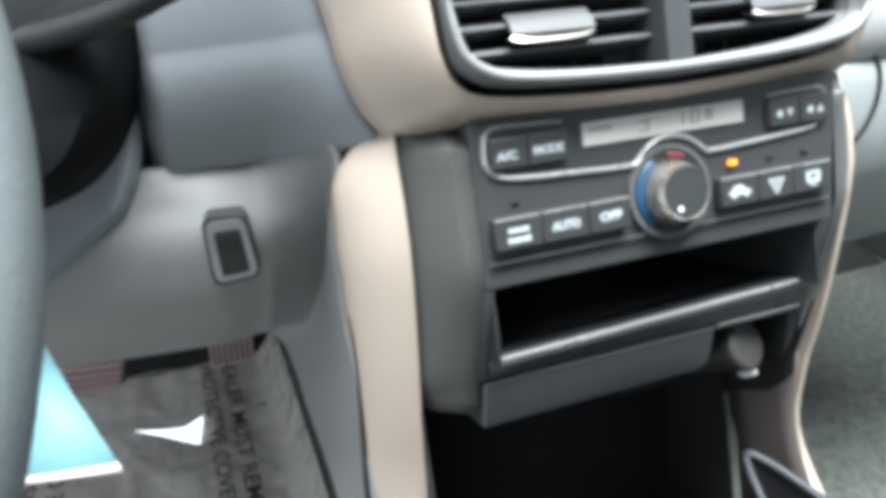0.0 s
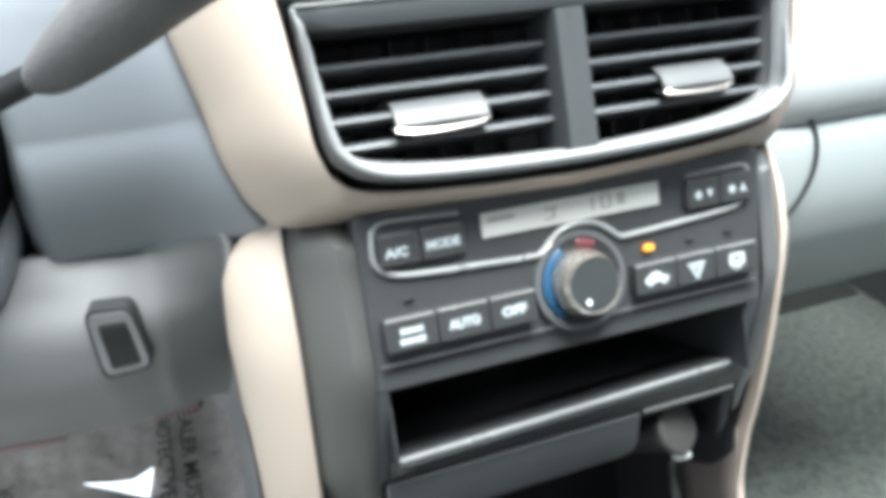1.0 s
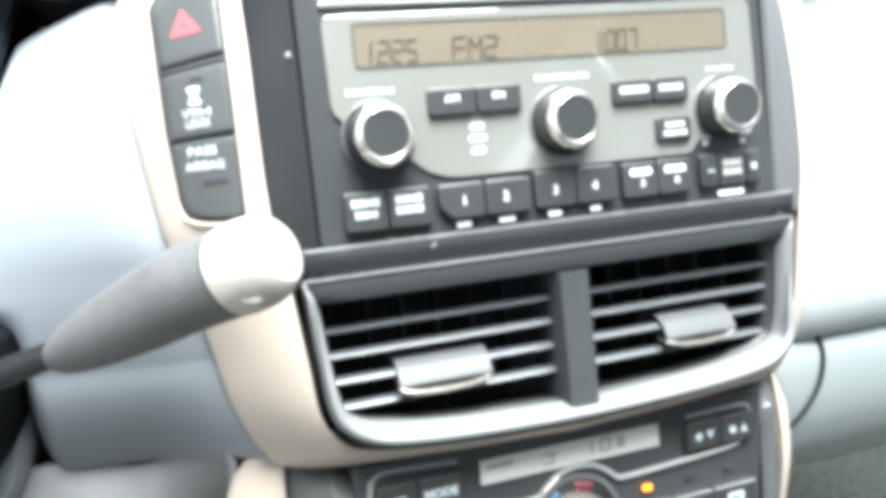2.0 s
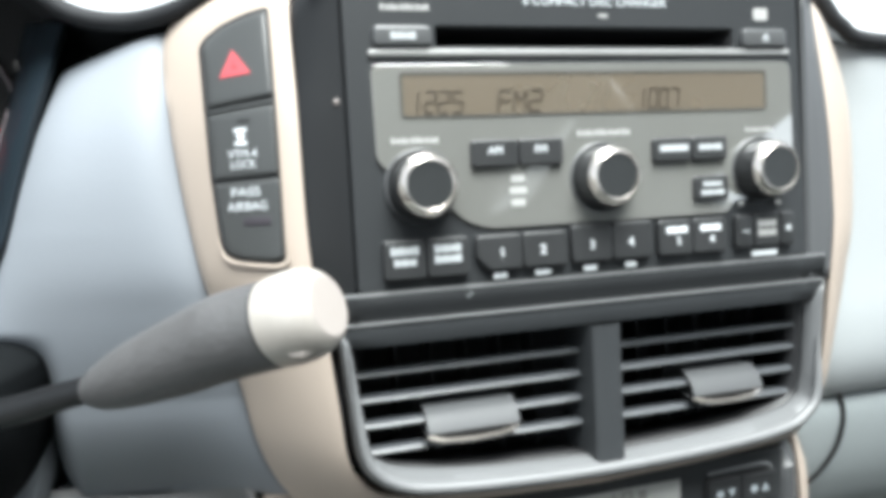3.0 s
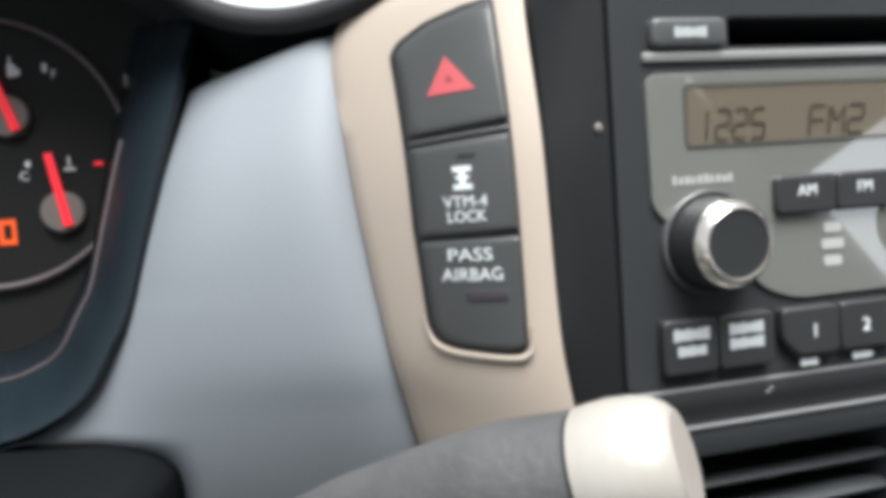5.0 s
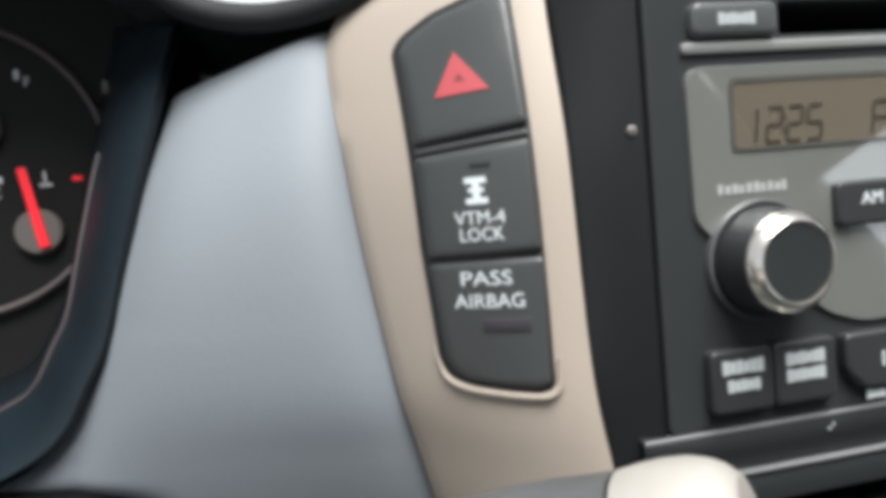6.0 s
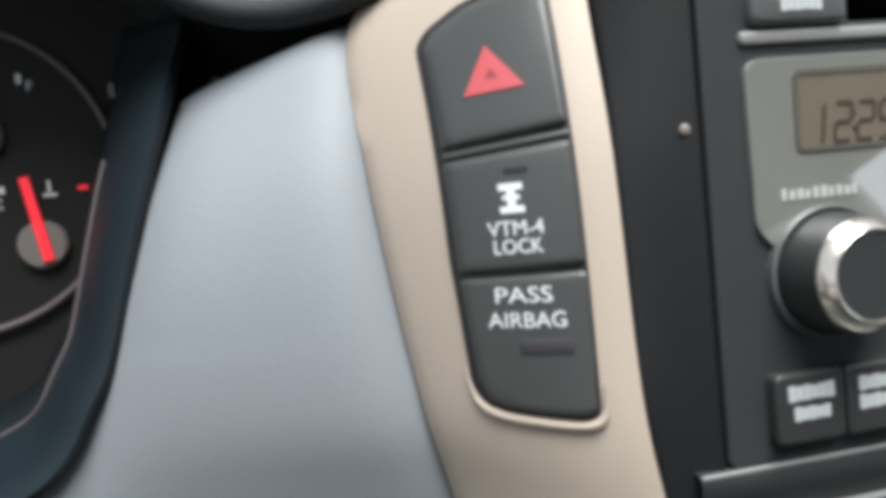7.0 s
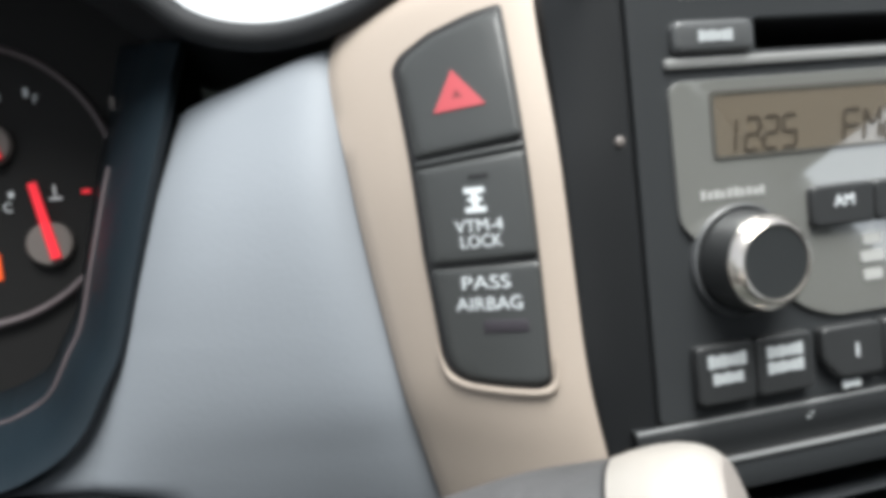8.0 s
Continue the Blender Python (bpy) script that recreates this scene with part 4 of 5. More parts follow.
for nm, b in (("duct_back", box(-0.108, 0.108, 0.05, 0.052, -0.1, -0.03, 0)), ("duct_top", box(-0.112, 0.112, 0.031, 0.05, -0.032, -0.03, 0)), ("duct_bottom", box(-0.1, 0.1, 0.031, 0.05, -0.105, -0.098, 0)), ("duct_side", box(-0.11, -0.1055, 0.018, 0.05, -0.085, -0.03, 0)), ("duct_side", box(0.1055, 0.11, 0.018, 0.05, -0.085, -0.03, 0))):
    part(nm, b, M_DUCT, vent_frame)


def vent(s):
    v = thing("air_vent", (s * 0.052, 0.015, -0.062), "dark air vent with four grey slats and chrome-edged tab", "air vent", "centre air vents")
    for i in range(4):
        z = (-0.0502, -0.0602, -0.0704, -0.0807)[i]
        out = interp(z, [(-0.0375, 0.1045), (-0.06, 0.102), (-0.076, 0.0998), (-0.083, 0.096)])
        x0, x1 = (-out, -0.006) if s < 0 else (0.0065, out)
        blade = loft([[(x, 0.034, z - 0.0022), (x, 0.0145, z + 0.0017), (x, 0.0122, z + 0.0009), (x, 0.0114, z - 0.0003), (x, 0.0128, z - 0.0014), (x, 0.034, z - 0.0045)] for x in (x0, x0 + 0.02, x1 - 0.02, x1)], close=True)
        part("slat", blade, M_SLAT, v)
    for j in range(6):
        x = s * (0.018 + 0.0155 * j)
        part("rear_fin", box(x - 0.0008, x + 0.0008, 0.034, 0.048, -0.095, -0.038, 0.0003), M_DUCT, v)
    x0, x1 = (-0.0752, -0.0372) if s < 0 else (0.0438, 0.0786)
    tab = part("tab", loft([[(x, 0.03, -0.0632), (x, 0.0135, -0.0658), (x, 0.0085, -0.0698), (x, 0.006, -0.0748), (x, 0.008, -0.0772), (x, 0.03, -0.072)] for x in (x0, x0 + 0.001, (x0 + x1) / 2, x1 - 0.001, x1)], close=True), M_TAB, v, "grey slider tab")
    part("tab_edge", tube([(x0, 0.008, -0.0762), (x0 + 0.006, 0.0063, -0.0778), ((x0 + x1) / 2, 0.0058, -0.0784), (x1 - 0.006, 0.0063, -0.0778), (x1, 0.008, -0.0762)], 0.0011, 8, 20), M_CHROME, tab, "bright chrome edge")


vent(-1)
vent(1)

# ---- climate control ----
YF = [(-0.1, 0.0152), (-0.12, 0.0163), (-0.168, 0.0182), (-0.181, 0.0225), (-0.217, 0.0398), (-0.2295, 0.046), (-0.257, 0.056)]


def face_y(x, z):
    return interp(z, YF)


def on_face(bm):
    return warp(bm, face_y)


climate = thing("climate_control", (0, 0.017, -0.14), "charcoal climate control panel with display, buttons and dial", "climate control")
part("panel", on_face(plate(rounded([(-0.0965, -0.1805), (0.0955, -0.1805), (0.0965, -0.1075), (-0.0962, -0.1075)], 0.002, 3), 0.0, 0.02, 0.001)), M_HVAC, climate)
lcd2 = part("display", on_face(plate([(-0.0435, -0.1245), (0.0412, -0.1245), (0.0412, -0.1142), (-0.0435, -0.1142)], -0.0006, 0.001, 0.0001)), M_LCD2, climate, "pale grey climate display")
for x, z, w, h in ((-0.035, -0.1175, 0.012, 0.002), (-0.012, -0.1175, 0.006, 0.0012), (-0.0108, -0.1195, 0.0012, 0.005), (-0.013, -0.1215, 0.005, 0.001), (0.008, -0.1185, 0.0012, 0.006), (0.0125, -0.1185, 0.0012, 0.006), (0.0165, -0.1185, 0.0012, 0.006), (0.0145, -0.1213, 0.004, 0.001), (0.0145, -0.1157, 0.004, 0.001), (0.022, -0.1185, 0.004, 0.005)):
    part("display_bar", on_face(box(x - w / 2, x + w / 2, -0.00085, -0.0004, z - h / 2, z + h / 2, 0)), M_SEG2, lcd2)
# pale line that loops under the upper buttons and over the dial
LINE = [(-0.0895, -0.113), (-0.0905, -0.122), (-0.0895, -0.1275), (-0.084, -0.1318), (-0.07, -0.1338), (-0.045, -0.1352), (-0.024, -0.1362), (-0.0185, -0.1355), (-0.0135, -0.131), (-0.0075, -0.1272), (0.0, -0.1258), (0.0085, -0.1272), (0.015, -0.131), (0.0195, -0.1348), (0.024, -0.1355), (0.045, -0.1347), (0.07, -0.1333), (0.082, -0.1318), (0.0885, -0.127), (0.0905, -0.12)]
part("accent_line", tube([(x, face_y(x, z) + 0.0002, z) for x, z in LINE], 0.0013, 8, 120), M_SATIN, climate, "grey accent line looping over the dial")
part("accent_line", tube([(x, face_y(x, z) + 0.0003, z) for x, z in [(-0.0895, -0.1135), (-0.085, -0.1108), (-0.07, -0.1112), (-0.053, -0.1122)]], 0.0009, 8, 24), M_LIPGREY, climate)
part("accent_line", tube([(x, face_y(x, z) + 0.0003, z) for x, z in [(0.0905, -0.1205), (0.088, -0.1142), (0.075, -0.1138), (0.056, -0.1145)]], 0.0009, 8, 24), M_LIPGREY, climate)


def cbutton(x0, x1, z0, z1, r=0.0015, y=-0.003):
    return part("button", on_face(plate(rounded([(x0, z0), (x1, z0), (x1, z1), (x0, z1)], r, 3), y, 0.003, 0.0008)), M_BUTTON, climate)


CB = -0.0032
part("button_well", on_face(plate(rounded([(-0.0895, -0.1295), (-0.0512, -0.1292), (-0.0512, -0.1148), (-0.0895, -0.1148)], 0.004, 4), -0.0005, 0.002, 0.0003)), M_BLACK, climate)
a = cbutton(-0.0885, -0.0715, -0.1286, -0.1155)
part("lettering", on_face(writing("A/C", 0.005, -0.0812, CB, -0.1232, 0.0096, bold=0.00022)), M_PRINT_BLUE, a)
a = cbutton(-0.0711, -0.0522, -0.1286, -0.1155)
part("lettering", on_face(writing("MODE", 0.005, -0.0618, CB, -0.1228, 0.0142, bold=0.00022)), M_PRINT_BLUE, a)
part("button_well", on_face(plate(rounded([(0.0535, -0.1305), (0.0912, -0.1305), (0.0912, -0.1158), (0.0535, -0.1158)], 0.004, 4), -0.0005, 0.002, 0.0003)), M_BLACK, climate)
for x0, x1, up in ((0.0545, 0.0718, 0), (0.0722, 0.0902, 1)):
    a = cbutton(x0, x1, -0.1296, -0.1166)
    xm, s = (x0 + x1) / 2, (1 if up else -1)
    part("fan_mark", on_face(merge(lathe([(0.0019, CB), (0.0019, CB - 0.0001)], xm - 0.003, -0.1236, 10), plate([(xm + 0.0012, -0.1236 - s * 0.0018), (xm + 0.005, -0.1236 - s * 0.0018), (xm + 0.0031, -0.1236 + s * 0.002)], CB - 0.0001, CB + 0.0002, 0))), M_PRINT_BLUE, a)
XL = [(-0.091, -0.0688), (-0.0684, -0.046), (-0.0456, -0.0245)]
XR = [(0.0242, 0.0452), (0.0456, 0.0658), (0.0662, 0.0892)]
for i, (x0, x1) in enumerate(XL + XR):
    a = cbutton(x0, x1, -0.1632, -0.1492, 0.0012, -0.0038)
    xm = (x0 + x1) / 2
    part("top_edge", on_face(box(x0 + 0.0004, x1 - 0.0004, -0.0042, -0.0028, -0.1502, -0.1492, 0.0004)), M_SATIN, a)
    BB = -0.004
    if i == 0:
        g = bars([(xm, -0.1548, 0.0098, 0.0024), (xm, -0.159, 0.0108, 0.0026)], BB)
    elif i == 1:
        g = writing("AUTO", 0.0054, xm, BB, -0.1567, 0.0138, bold=0.00025)
    elif i == 2:
        g = writing("OFF", 0.0054, xm, BB, -0.1565, 0.0112, bold=0.00025)
    elif i == 3:
        g = merge(plate(rounded([(xm - 0.0062, -0.1582), (xm + 0.0062, -0.1582), (xm + 0.0058, -0.1562), (xm + 0.003, -0.1555), (xm + 0.001, -0.1535), (xm - 0.0025, -0.1535), (xm - 0.0045, -0.1555), (xm - 0.0062, -0.1562)], 0.0006, 2), BB - 0.0001, BB + 0.0002, 0), lathe([(0.0014, BB), (0.0014, BB - 0.0001)], xm - 0.0035, -0.1584, 10), lathe([(0.0014, BB), (0.0014, BB - 0.0001)], xm + 0.0035, -0.1584, 10))
    elif i == 4:
        g = merge(ring([(xm - 0.0009, -0.158), (xm + 0.0009, -0.158), (xm + 0.0034, -0.1546), (xm - 0.0034, -0.1546)], [(xm - 0.0016, -0.159), (xm + 0.0016, -0.159), (xm + 0.0047, -0.1535), (xm - 0.0047, -0.1535)], BB - 0.0001, BB + 0.0002), bars([(xm, -0.156, 0.0035, 0.0009), (xm, -0.1602, 0.0024, 0.0009)], BB))
    else:
        g = ring(rounded([(xm - 0.0024, -0.1572), (xm + 0.0024, -0.1572), (xm + 0.0024, -0.1545), (xm - 0.0024, -0.1545)], 0.0005, 2), rounded([(xm - 0.0042, -0.159), (xm + 0.0042, -0.159), (xm + 0.0042, -0.1532), (xm - 0.0042, -0.1532)], 0.0008, 2), BB - 0.0001, BB + 0.0002)
        g = merge(g, bars([(xm - 0.0011, -0.1558, 0.0007, 0.002), (xm + 0.0011, -0.1558, 0.0007, 0.002), (xm, -0.1602, 0.004, 0.0008)], BB))
    part("button_mark", on_face(g), M_PRINT_BLUE, a)
part("recirculation_lamp", on_face(box(0.0318, 0.0362, -0.001, 0.001, -0.1442, -0.1418, 0.0004)), M_AMBER, climate, "lit amber indicator")
for x in (-0.078, 0.0565, 0.0775):
    part("indicator", on_face(box(x - 0.0022, x + 0.0022, -0.0002, 0.001, -0.1436, -0.1427, 0.0001)), M_BUTTON, climate)
cx, cz = -0.001, -0.151
part("dial_well", lathe([(0.0222, 0.0185), (0.0218, 0.0168), (0.0196, 0.0166), (0.0188, 0.018)], cx, cz, 64), M_VENT, climate)


def arc_band(r0, r1, a0, a1, y, n=20):
    return loft([[(cx + r * math.cos(radians(a0 + (a1 - a0) * i / n)), y, cz + r * math.sin(radians(a0 + (a1 - a0) * i / n))) for r in (r0, r1)] for i in range(n + 1)])


part("dial_floor", lathe([(0.0205, 0.0185), (0.0205, 0.0172), (0.01, 0.017)], cx, cz, 48), M_BLACK, climate)
part("cold_band", arc_band(0.0142, 0.0186, 118, 235, 0.0165), M_BLUE, climate, "blue cold band", thick=0.0004)
part("hot_band", arc_band(0.0142, 0.0186, 62, 92, 0.0165), M_HOT, climate, "red hot band", thick=0.0004)
dk = knob(-0.0015, -0.1512, 1.16, 0.0042, 0.0172, M_SKIRT, 0.0099)
part("knob_dot", lathe([(0.0011, 0.005), (0.0011, 0.0044)], -0.005, -0.158, 14), M_PRINT, dk)
part("lower_line", on_face(box(-0.093, 0.0915, -0.0005, 0.001, -0.1693, -0.1683, 0.0003)), M_VENT, climate)

# ---- open pocket, drawer and outlet under the climate panel ----
def sag(x):
    """The pocket's lip droops towards the driver's side."""
    return 0.004 * max(0.0, (0.07 - x) / 0.16)


pocket = thing("storage_pocket", (0, 0.05, -0.2), "open dark storage pocket with a sloping lip", "storage pocket")
part("frame_side", on_face(plate([(-0.0965, -0.2285), (-0.0912, -0.2285), (-0.0912, -0.1805), (-0.0965, -0.1805)], 0.0, 0.02, 0.0008)), M_BEZEL, pocket)
part("frame_side", on_face(plate([(0.0885, -0.2285), (0.0955, -0.2285), (0.0955, -0.1805), (0.0885, -0.1805)], 0.0, 0.02, 0.0008)), M_BEZEL, pocket)
part("interior", loft([[(x, 0.03, -0.1812), (x, 0.17, -0.1812), (x, 0.17, -0.212), (x, 0.09, -0.2125 - sag(x)), (x, 0.044, -0.214 - sag(x))] for x in (-0.0912, 0.0886)]), M_DARK, pocket, thick=0.001)
for x, low_z in ((-0.0912, -0.2185), (0.0886, -0.2145)):
    part("interior_side", box(x - 0.0006, x + 0.0006, 0.026, 0.17, low_z, -0.1812, 0.0003), M_DARK, pocket)
part("lip", loft([[(x, 0.06, -0.2136 - sag(x)), (x, 0.0425, -0.2132 - sag(x)), (x, 0.0392, -0.2148 - sag(x)), (x, 0.0388, -0.217 - sag(x)), (x, 0.041, -0.2215 - sag(x) / 2), (x, 0.0455, -0.2278), (x, 0.055, -0.2285)] for x in np.linspace(-0.0925, 0.094, 14)]), M_DARK, pocket, "satin dark pocket lip", thick=0.0008)
# pale tube imitates the light caught by the dark lip's front edge
part("lip_edge", tube([(-0.0915, 0.0402, -0.2142 - sag(-0.0915)), (-0.03, 0.0396, -0.2142 - sag(-0.03)), (0.03, 0.0396, -0.2142 - sag(0.03)), (0.0925, 0.0402, -0.2142)], 0.0014, 8, 20), M_SATIN, pocket, "satin lip edge with a painted highlight")
drawer = thing("drawer", (-0.028, 0.06, -0.244), "dark grey closed drawer front below the pocket", "drawer")
DR = rounded([(-0.0945, -0.2555), (0.033, -0.2545), (0.0375, -0.2495), (0.0378, -0.2298), (-0.0938, -0.2298)], [0.002, 0.004, 0.003, 0.001, 0.001], 3)
part("front", on_face(plate(DR, -0.0006, 0.06, 0.0012)), M_BEZEL, drawer)
part("top_edge", on_face(box(-0.0925, 0.0368, -0.0012, 0.001, -0.2312, -0.2302, 0.0004)), M_VENT, drawer)
part("side_edge", on_face(box(-0.0942, -0.0932, -0.0012, 0.001, -0.2545, -0.231, 0.0004)), M_VENT, drawer)
outlet = thing("power_outlet", (0.066, 0.065, -0.25), "dark round power outlet with a hinged cap", "power outlet")
part("upper_rail", on_face(box(0.0385, 0.0945, 0.0, 0.03, -0.2328, -0.2292, 0.0008)), M_BEZEL, outlet)
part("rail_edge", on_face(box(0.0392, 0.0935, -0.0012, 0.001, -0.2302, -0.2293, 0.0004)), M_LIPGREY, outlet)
# black sheets behind and beside the outlet stand in for the recess's shade
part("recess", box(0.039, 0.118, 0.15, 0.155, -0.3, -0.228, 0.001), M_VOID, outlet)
INNER = [(-0.225, 0.056), (-0.27, 0.078), (-0.311, 0.0845), (-0.344, 0.0775), (-0.42, 0.045), (-0.5, 0.005), (-0.62, -0.012)]
wall_rows = []
for u in np.linspace(0, 1, 12):
    low_z = interp(u, [(0, -0.283), (0.15, -0.3005), (0.4, -0.309), (1, -0.335)])
    wall_rows.append([(0.1165, interp(z, INNER) * (1 - u) + 0.2 * u, z) for z in np.linspace(-0.225, low_z, 10)])
part("recess_wall", loft(wall_rows), M_VOID, outlet, "black sheet for the shade at the side of the outlet recess", thick=0.0008)
part("recess_side", on_face(plate(rounded([(0.088, -0.262), (0.0935, -0.252), (0.0945, -0.2285), (0.0875, -0.2285)], 0.002, 3), 0.0, 0.03, 0.001)), M_WALL, outlet)
cap = lathe([(0.0142, 0.003), (0.0142, -0.0005), (0.0128, -0.002), (0.008, -0.0024), (0.001, -0.0025)], 0, 0, 36)
barrel = lathe([(0.0128, 0.085), (0.0128, 0.003), (0.011, 0.002)], 0, 0, 32)
mt = Matrix.Translation((0.0655, 0.0585, -0.2495)) @ Matrix.Rotation(radians(-14), 4, "X") @ Matrix.Rotation(radians(18), 4, "Z")
for nm, bmx, mx in (("cap", cap, M_OUTLET), ("barrel", barrel, M_BLACK)):
    bmesh.ops.transform(bmx, matrix=mt, verts=bmx.verts)
    part(nm, bmx, mx, outlet)
part("cap_tab", box(0.0645, 0.0742, 0.0605, 0.066, -0.2695, -0.2655, 0.0012), M_SILVER, outlet, "silver cap tab")

# ---- centre stack sides and pillars ----
YP = [(-0.102, 0.041), (-0.15, 0.036), (-0.2, 0.048), (-0.25, 0.066), (-0.283, 0.08), (-0.3275, 0.09), (-0.369, 0.072), (-0.42, 0.035), (-0.5, 0.0), (-0.62, -0.02)]
YP = [(v.z, v.y) for v in curve([(0, y, z) for z, y in YP], 60)]
stack = thing("centre_stack", (0, 0.06, -0.3), "grey centre stack sides with champagne pillars", "centre stack")
for s in (-1, 1):
    rows = []
    for z in np.linspace(-0.099, -0.245, 24):
        y0, y1 = face_y(0, z) + 0.03 * max(0, (z + 0.1145) / 0.01), interp(z, YP)
        drop = max(0, (-0.225 - z) / 0.02)
        rows.append([(s * 0.0965, y0 + 0.0015, z - 0.001), (s * 0.104, y0 + 0.002 + drop * 0.004, z), (s * 0.114, y0 * 0.4 + y1 * 0.6 + drop * 0.01, z), (s * 0.121, y1 + 0.004 + drop * 0.015, z), (s * 0.1235, y1 + 0.014, z)])
    # the right side's paler grey imitates light from the passenger window
    part("side_panel", loft(rows), M_SIDE if s < 0 else M_VENT, stack, "grey stack side, the right one paler for window light", thick=0.001)
    XO = [(-0.103, 0.122), (-0.1075, 0.126), (-0.111, 0.1335), (-0.12, 0.1415), (-0.13, 0.146), (-0.155, 0.148), (-0.2, 0.1465), (-0.25, 0.145), (-0.36, 0.1445), (-0.42, 0.148), (-0.62, 0.156)]
    rows = []
    for z in [-0.103, -0.106, -0.1075, -0.109, -0.112, -0.116, -0.12, -0.125, -0.13, -0.14] + list(np.linspace(-0.155, -0.62, 36)):
        y, xo = interp(z, YP), interp(z, XO)
        xo = xo if s < 0 else 0.1205 + (xo - 0.1205) * 0.82
        xi = 0.1205 if z > -0.25 else interp(z, [(-0.62, 0.11), (-0.4, 0.118 if s > 0 else 0.112), (-0.25, 0.1205)])
        xi, xo = xi + 0.002 * (s > 0), xo + 0.002 * (s > 0)
        rows.append([(s * (xi - 0.0005), y + 0.06, z), (s * xi, y + 0.008, z), (s * (xi + (xo - xi) * 0.08), y + 0.001, z), (s * (xi + (xo - xi) * 0.3), y + 0.003, z), (s * (xi + (xo - xi) * 0.65), y + 0.011, z), (s * (xi + (xo - xi) * 0.92), y + 0.021, z), (s * xo, y + 0.03, z), (s * (xo - 0.001), y + 0.045, z)])
    part("pillar", loft(rows), M_TRIM, stack, "champagne painted stack pillar", thick=0.0012)
# added dark tube imitates the shaded slit between pillar and knee panel
part("gap_strip", tube([(-0.1462 if z < -0.21 else -0.148, interp(z, YP) + 0.0285, z) for z in (-0.19, -0.22, -0.26, -0.31, -0.36, -0.42)], [0.0003, 0.001, 0.0016, 0.002, 0.002, 0.002], 8, 30), M_RIMTRAY, stack, "dark strip standing in for the slit beside the pillar")
# rear of the cavity under the drawer and its floor, black sheets for its shade
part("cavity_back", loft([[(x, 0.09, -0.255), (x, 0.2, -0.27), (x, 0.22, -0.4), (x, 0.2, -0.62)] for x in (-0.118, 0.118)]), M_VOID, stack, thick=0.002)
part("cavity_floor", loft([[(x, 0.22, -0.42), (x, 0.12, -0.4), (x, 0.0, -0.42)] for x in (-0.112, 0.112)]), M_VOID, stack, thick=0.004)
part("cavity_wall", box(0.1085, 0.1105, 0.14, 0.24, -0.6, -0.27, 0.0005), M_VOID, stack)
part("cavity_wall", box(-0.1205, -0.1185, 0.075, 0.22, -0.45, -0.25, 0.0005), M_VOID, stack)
# darker sheet over the pillar's inner side paints the shade there
part("inner_face", loft([[(interp(z, [(-0.62, 0.109), (-0.4, 0.1155), (-0.25, 0.1182)]), interp(z, INNER) * (1 - k / 4) + 0.139 * k / 4, z) for k in range(5)] for z in np.linspace(-0.27, -0.6, 20)]), M_PILLAR_SHADE, stack, "inner pillar face with shade in its mauve-brown colour", thick=0.001)
holder = thing("cup_holder", (0.1, 0.03, -0.36), "dark cup holder tray with a pale ribbed insert", "cup holder")
RIM = [(0.032, -0.03, -0.39), (0.064, 0.04, -0.36), (0.08, 0.085, -0.332), (0.092, 0.08, -0.335), (0.105, 0.045, -0.352), (0.115, 0.0, -0.372), (0.12, -0.05, -0.39)]
part("tray_rim", tube(RIM, 0.003, 10, 40), M_RIMTRAY, holder, "dark glossy tray rim")
part("tray_wall", loft([[v, v + Vector((0, 0, -0.03)), v + Vector((-0.004, -0.006, -0.1))] for v in curve(RIM, 40)]), M_BLACK, holder)
for i in range(5):
    part("rib", box(0.092 + 0.0042 * i, 0.0945 + 0.0042 * i, 0.0, 0.03, -0.381 - 0.002 * i, -0.3765 - 0.002 * i, 0.0008), M_PRINT_DIM, holder)

# ---- coin-sized sensor grille on the knee panel ----
sensor = thing("sensor_grille", (-0.19, 0.105, -0.148), "small dark louvred sensor grille in a grey frame", "sensor grille")
P1, P2, P3, P4 = Vector((-0.2062, 0.0936, -0.1326)), Vector((-0.1858, 0.0894, -0.1334)), Vector((-0.1816, 0.1058, -0.1661)), Vector((-0.2051, 0.1117, -0.1687))


def on_sensor(u, v, up=0.0):
    p = (P1.lerp(P2, u)).lerp(P4.lerp(P3, u), v)
    n = (P2 - P1).cross(P4 - P1).normalized()
    n = n if n.y < 0 else -n
    return p + n * up


def sensor_plate(u0, u1, v0, v1, up0, up1, r=0.12):
    out = rounded([(u0, v0), (u1, v0), (u1, v1), (u0, v1)], r, 4)
    bm = bmesh.new()
    a, b = [bm.verts.new(on_sensor(u, v, up1)) for u, v in out], [bm.verts.new(on_sensor(u, v, up0)) for u, v in out]
    bm.faces.new(a)
    for i in range(len(a)):
        bm.faces.new((a[i], a[(i + 1) % len(a)], b[(i + 1) % len(b)], b[i]))
    return bm


part("frame", sensor_plate(0.0, 1.0, 0.0, 1.0, -0.006, 0.0026, 0.2), M_DARK, sensor)
part("plate", sensor_plate(0.06, 0.94, 0.05, 0.95, -0.006, 0.003, 0.18), M_KNEE, sensor)
part("opening", sensor_plate(0.22, 0.8, 0.2, 0.86, 0.0, 0.0033, 0.06), M_BLACK, sensor)
for i in range(4):
    part("louvre", sensor_plate(0.25, 0.77, 0.24 + 0.06 * i, 0.262 + 0.06 * i, 0.0, 0.0038, 0.005), M_DARK, sensor)

# ---- gear lever on the steering column ----
lever = thing("gear_lever", (-0.2, 0.01, -0.045), "grey column gear lever with a satin silver end cap", "gear lever")
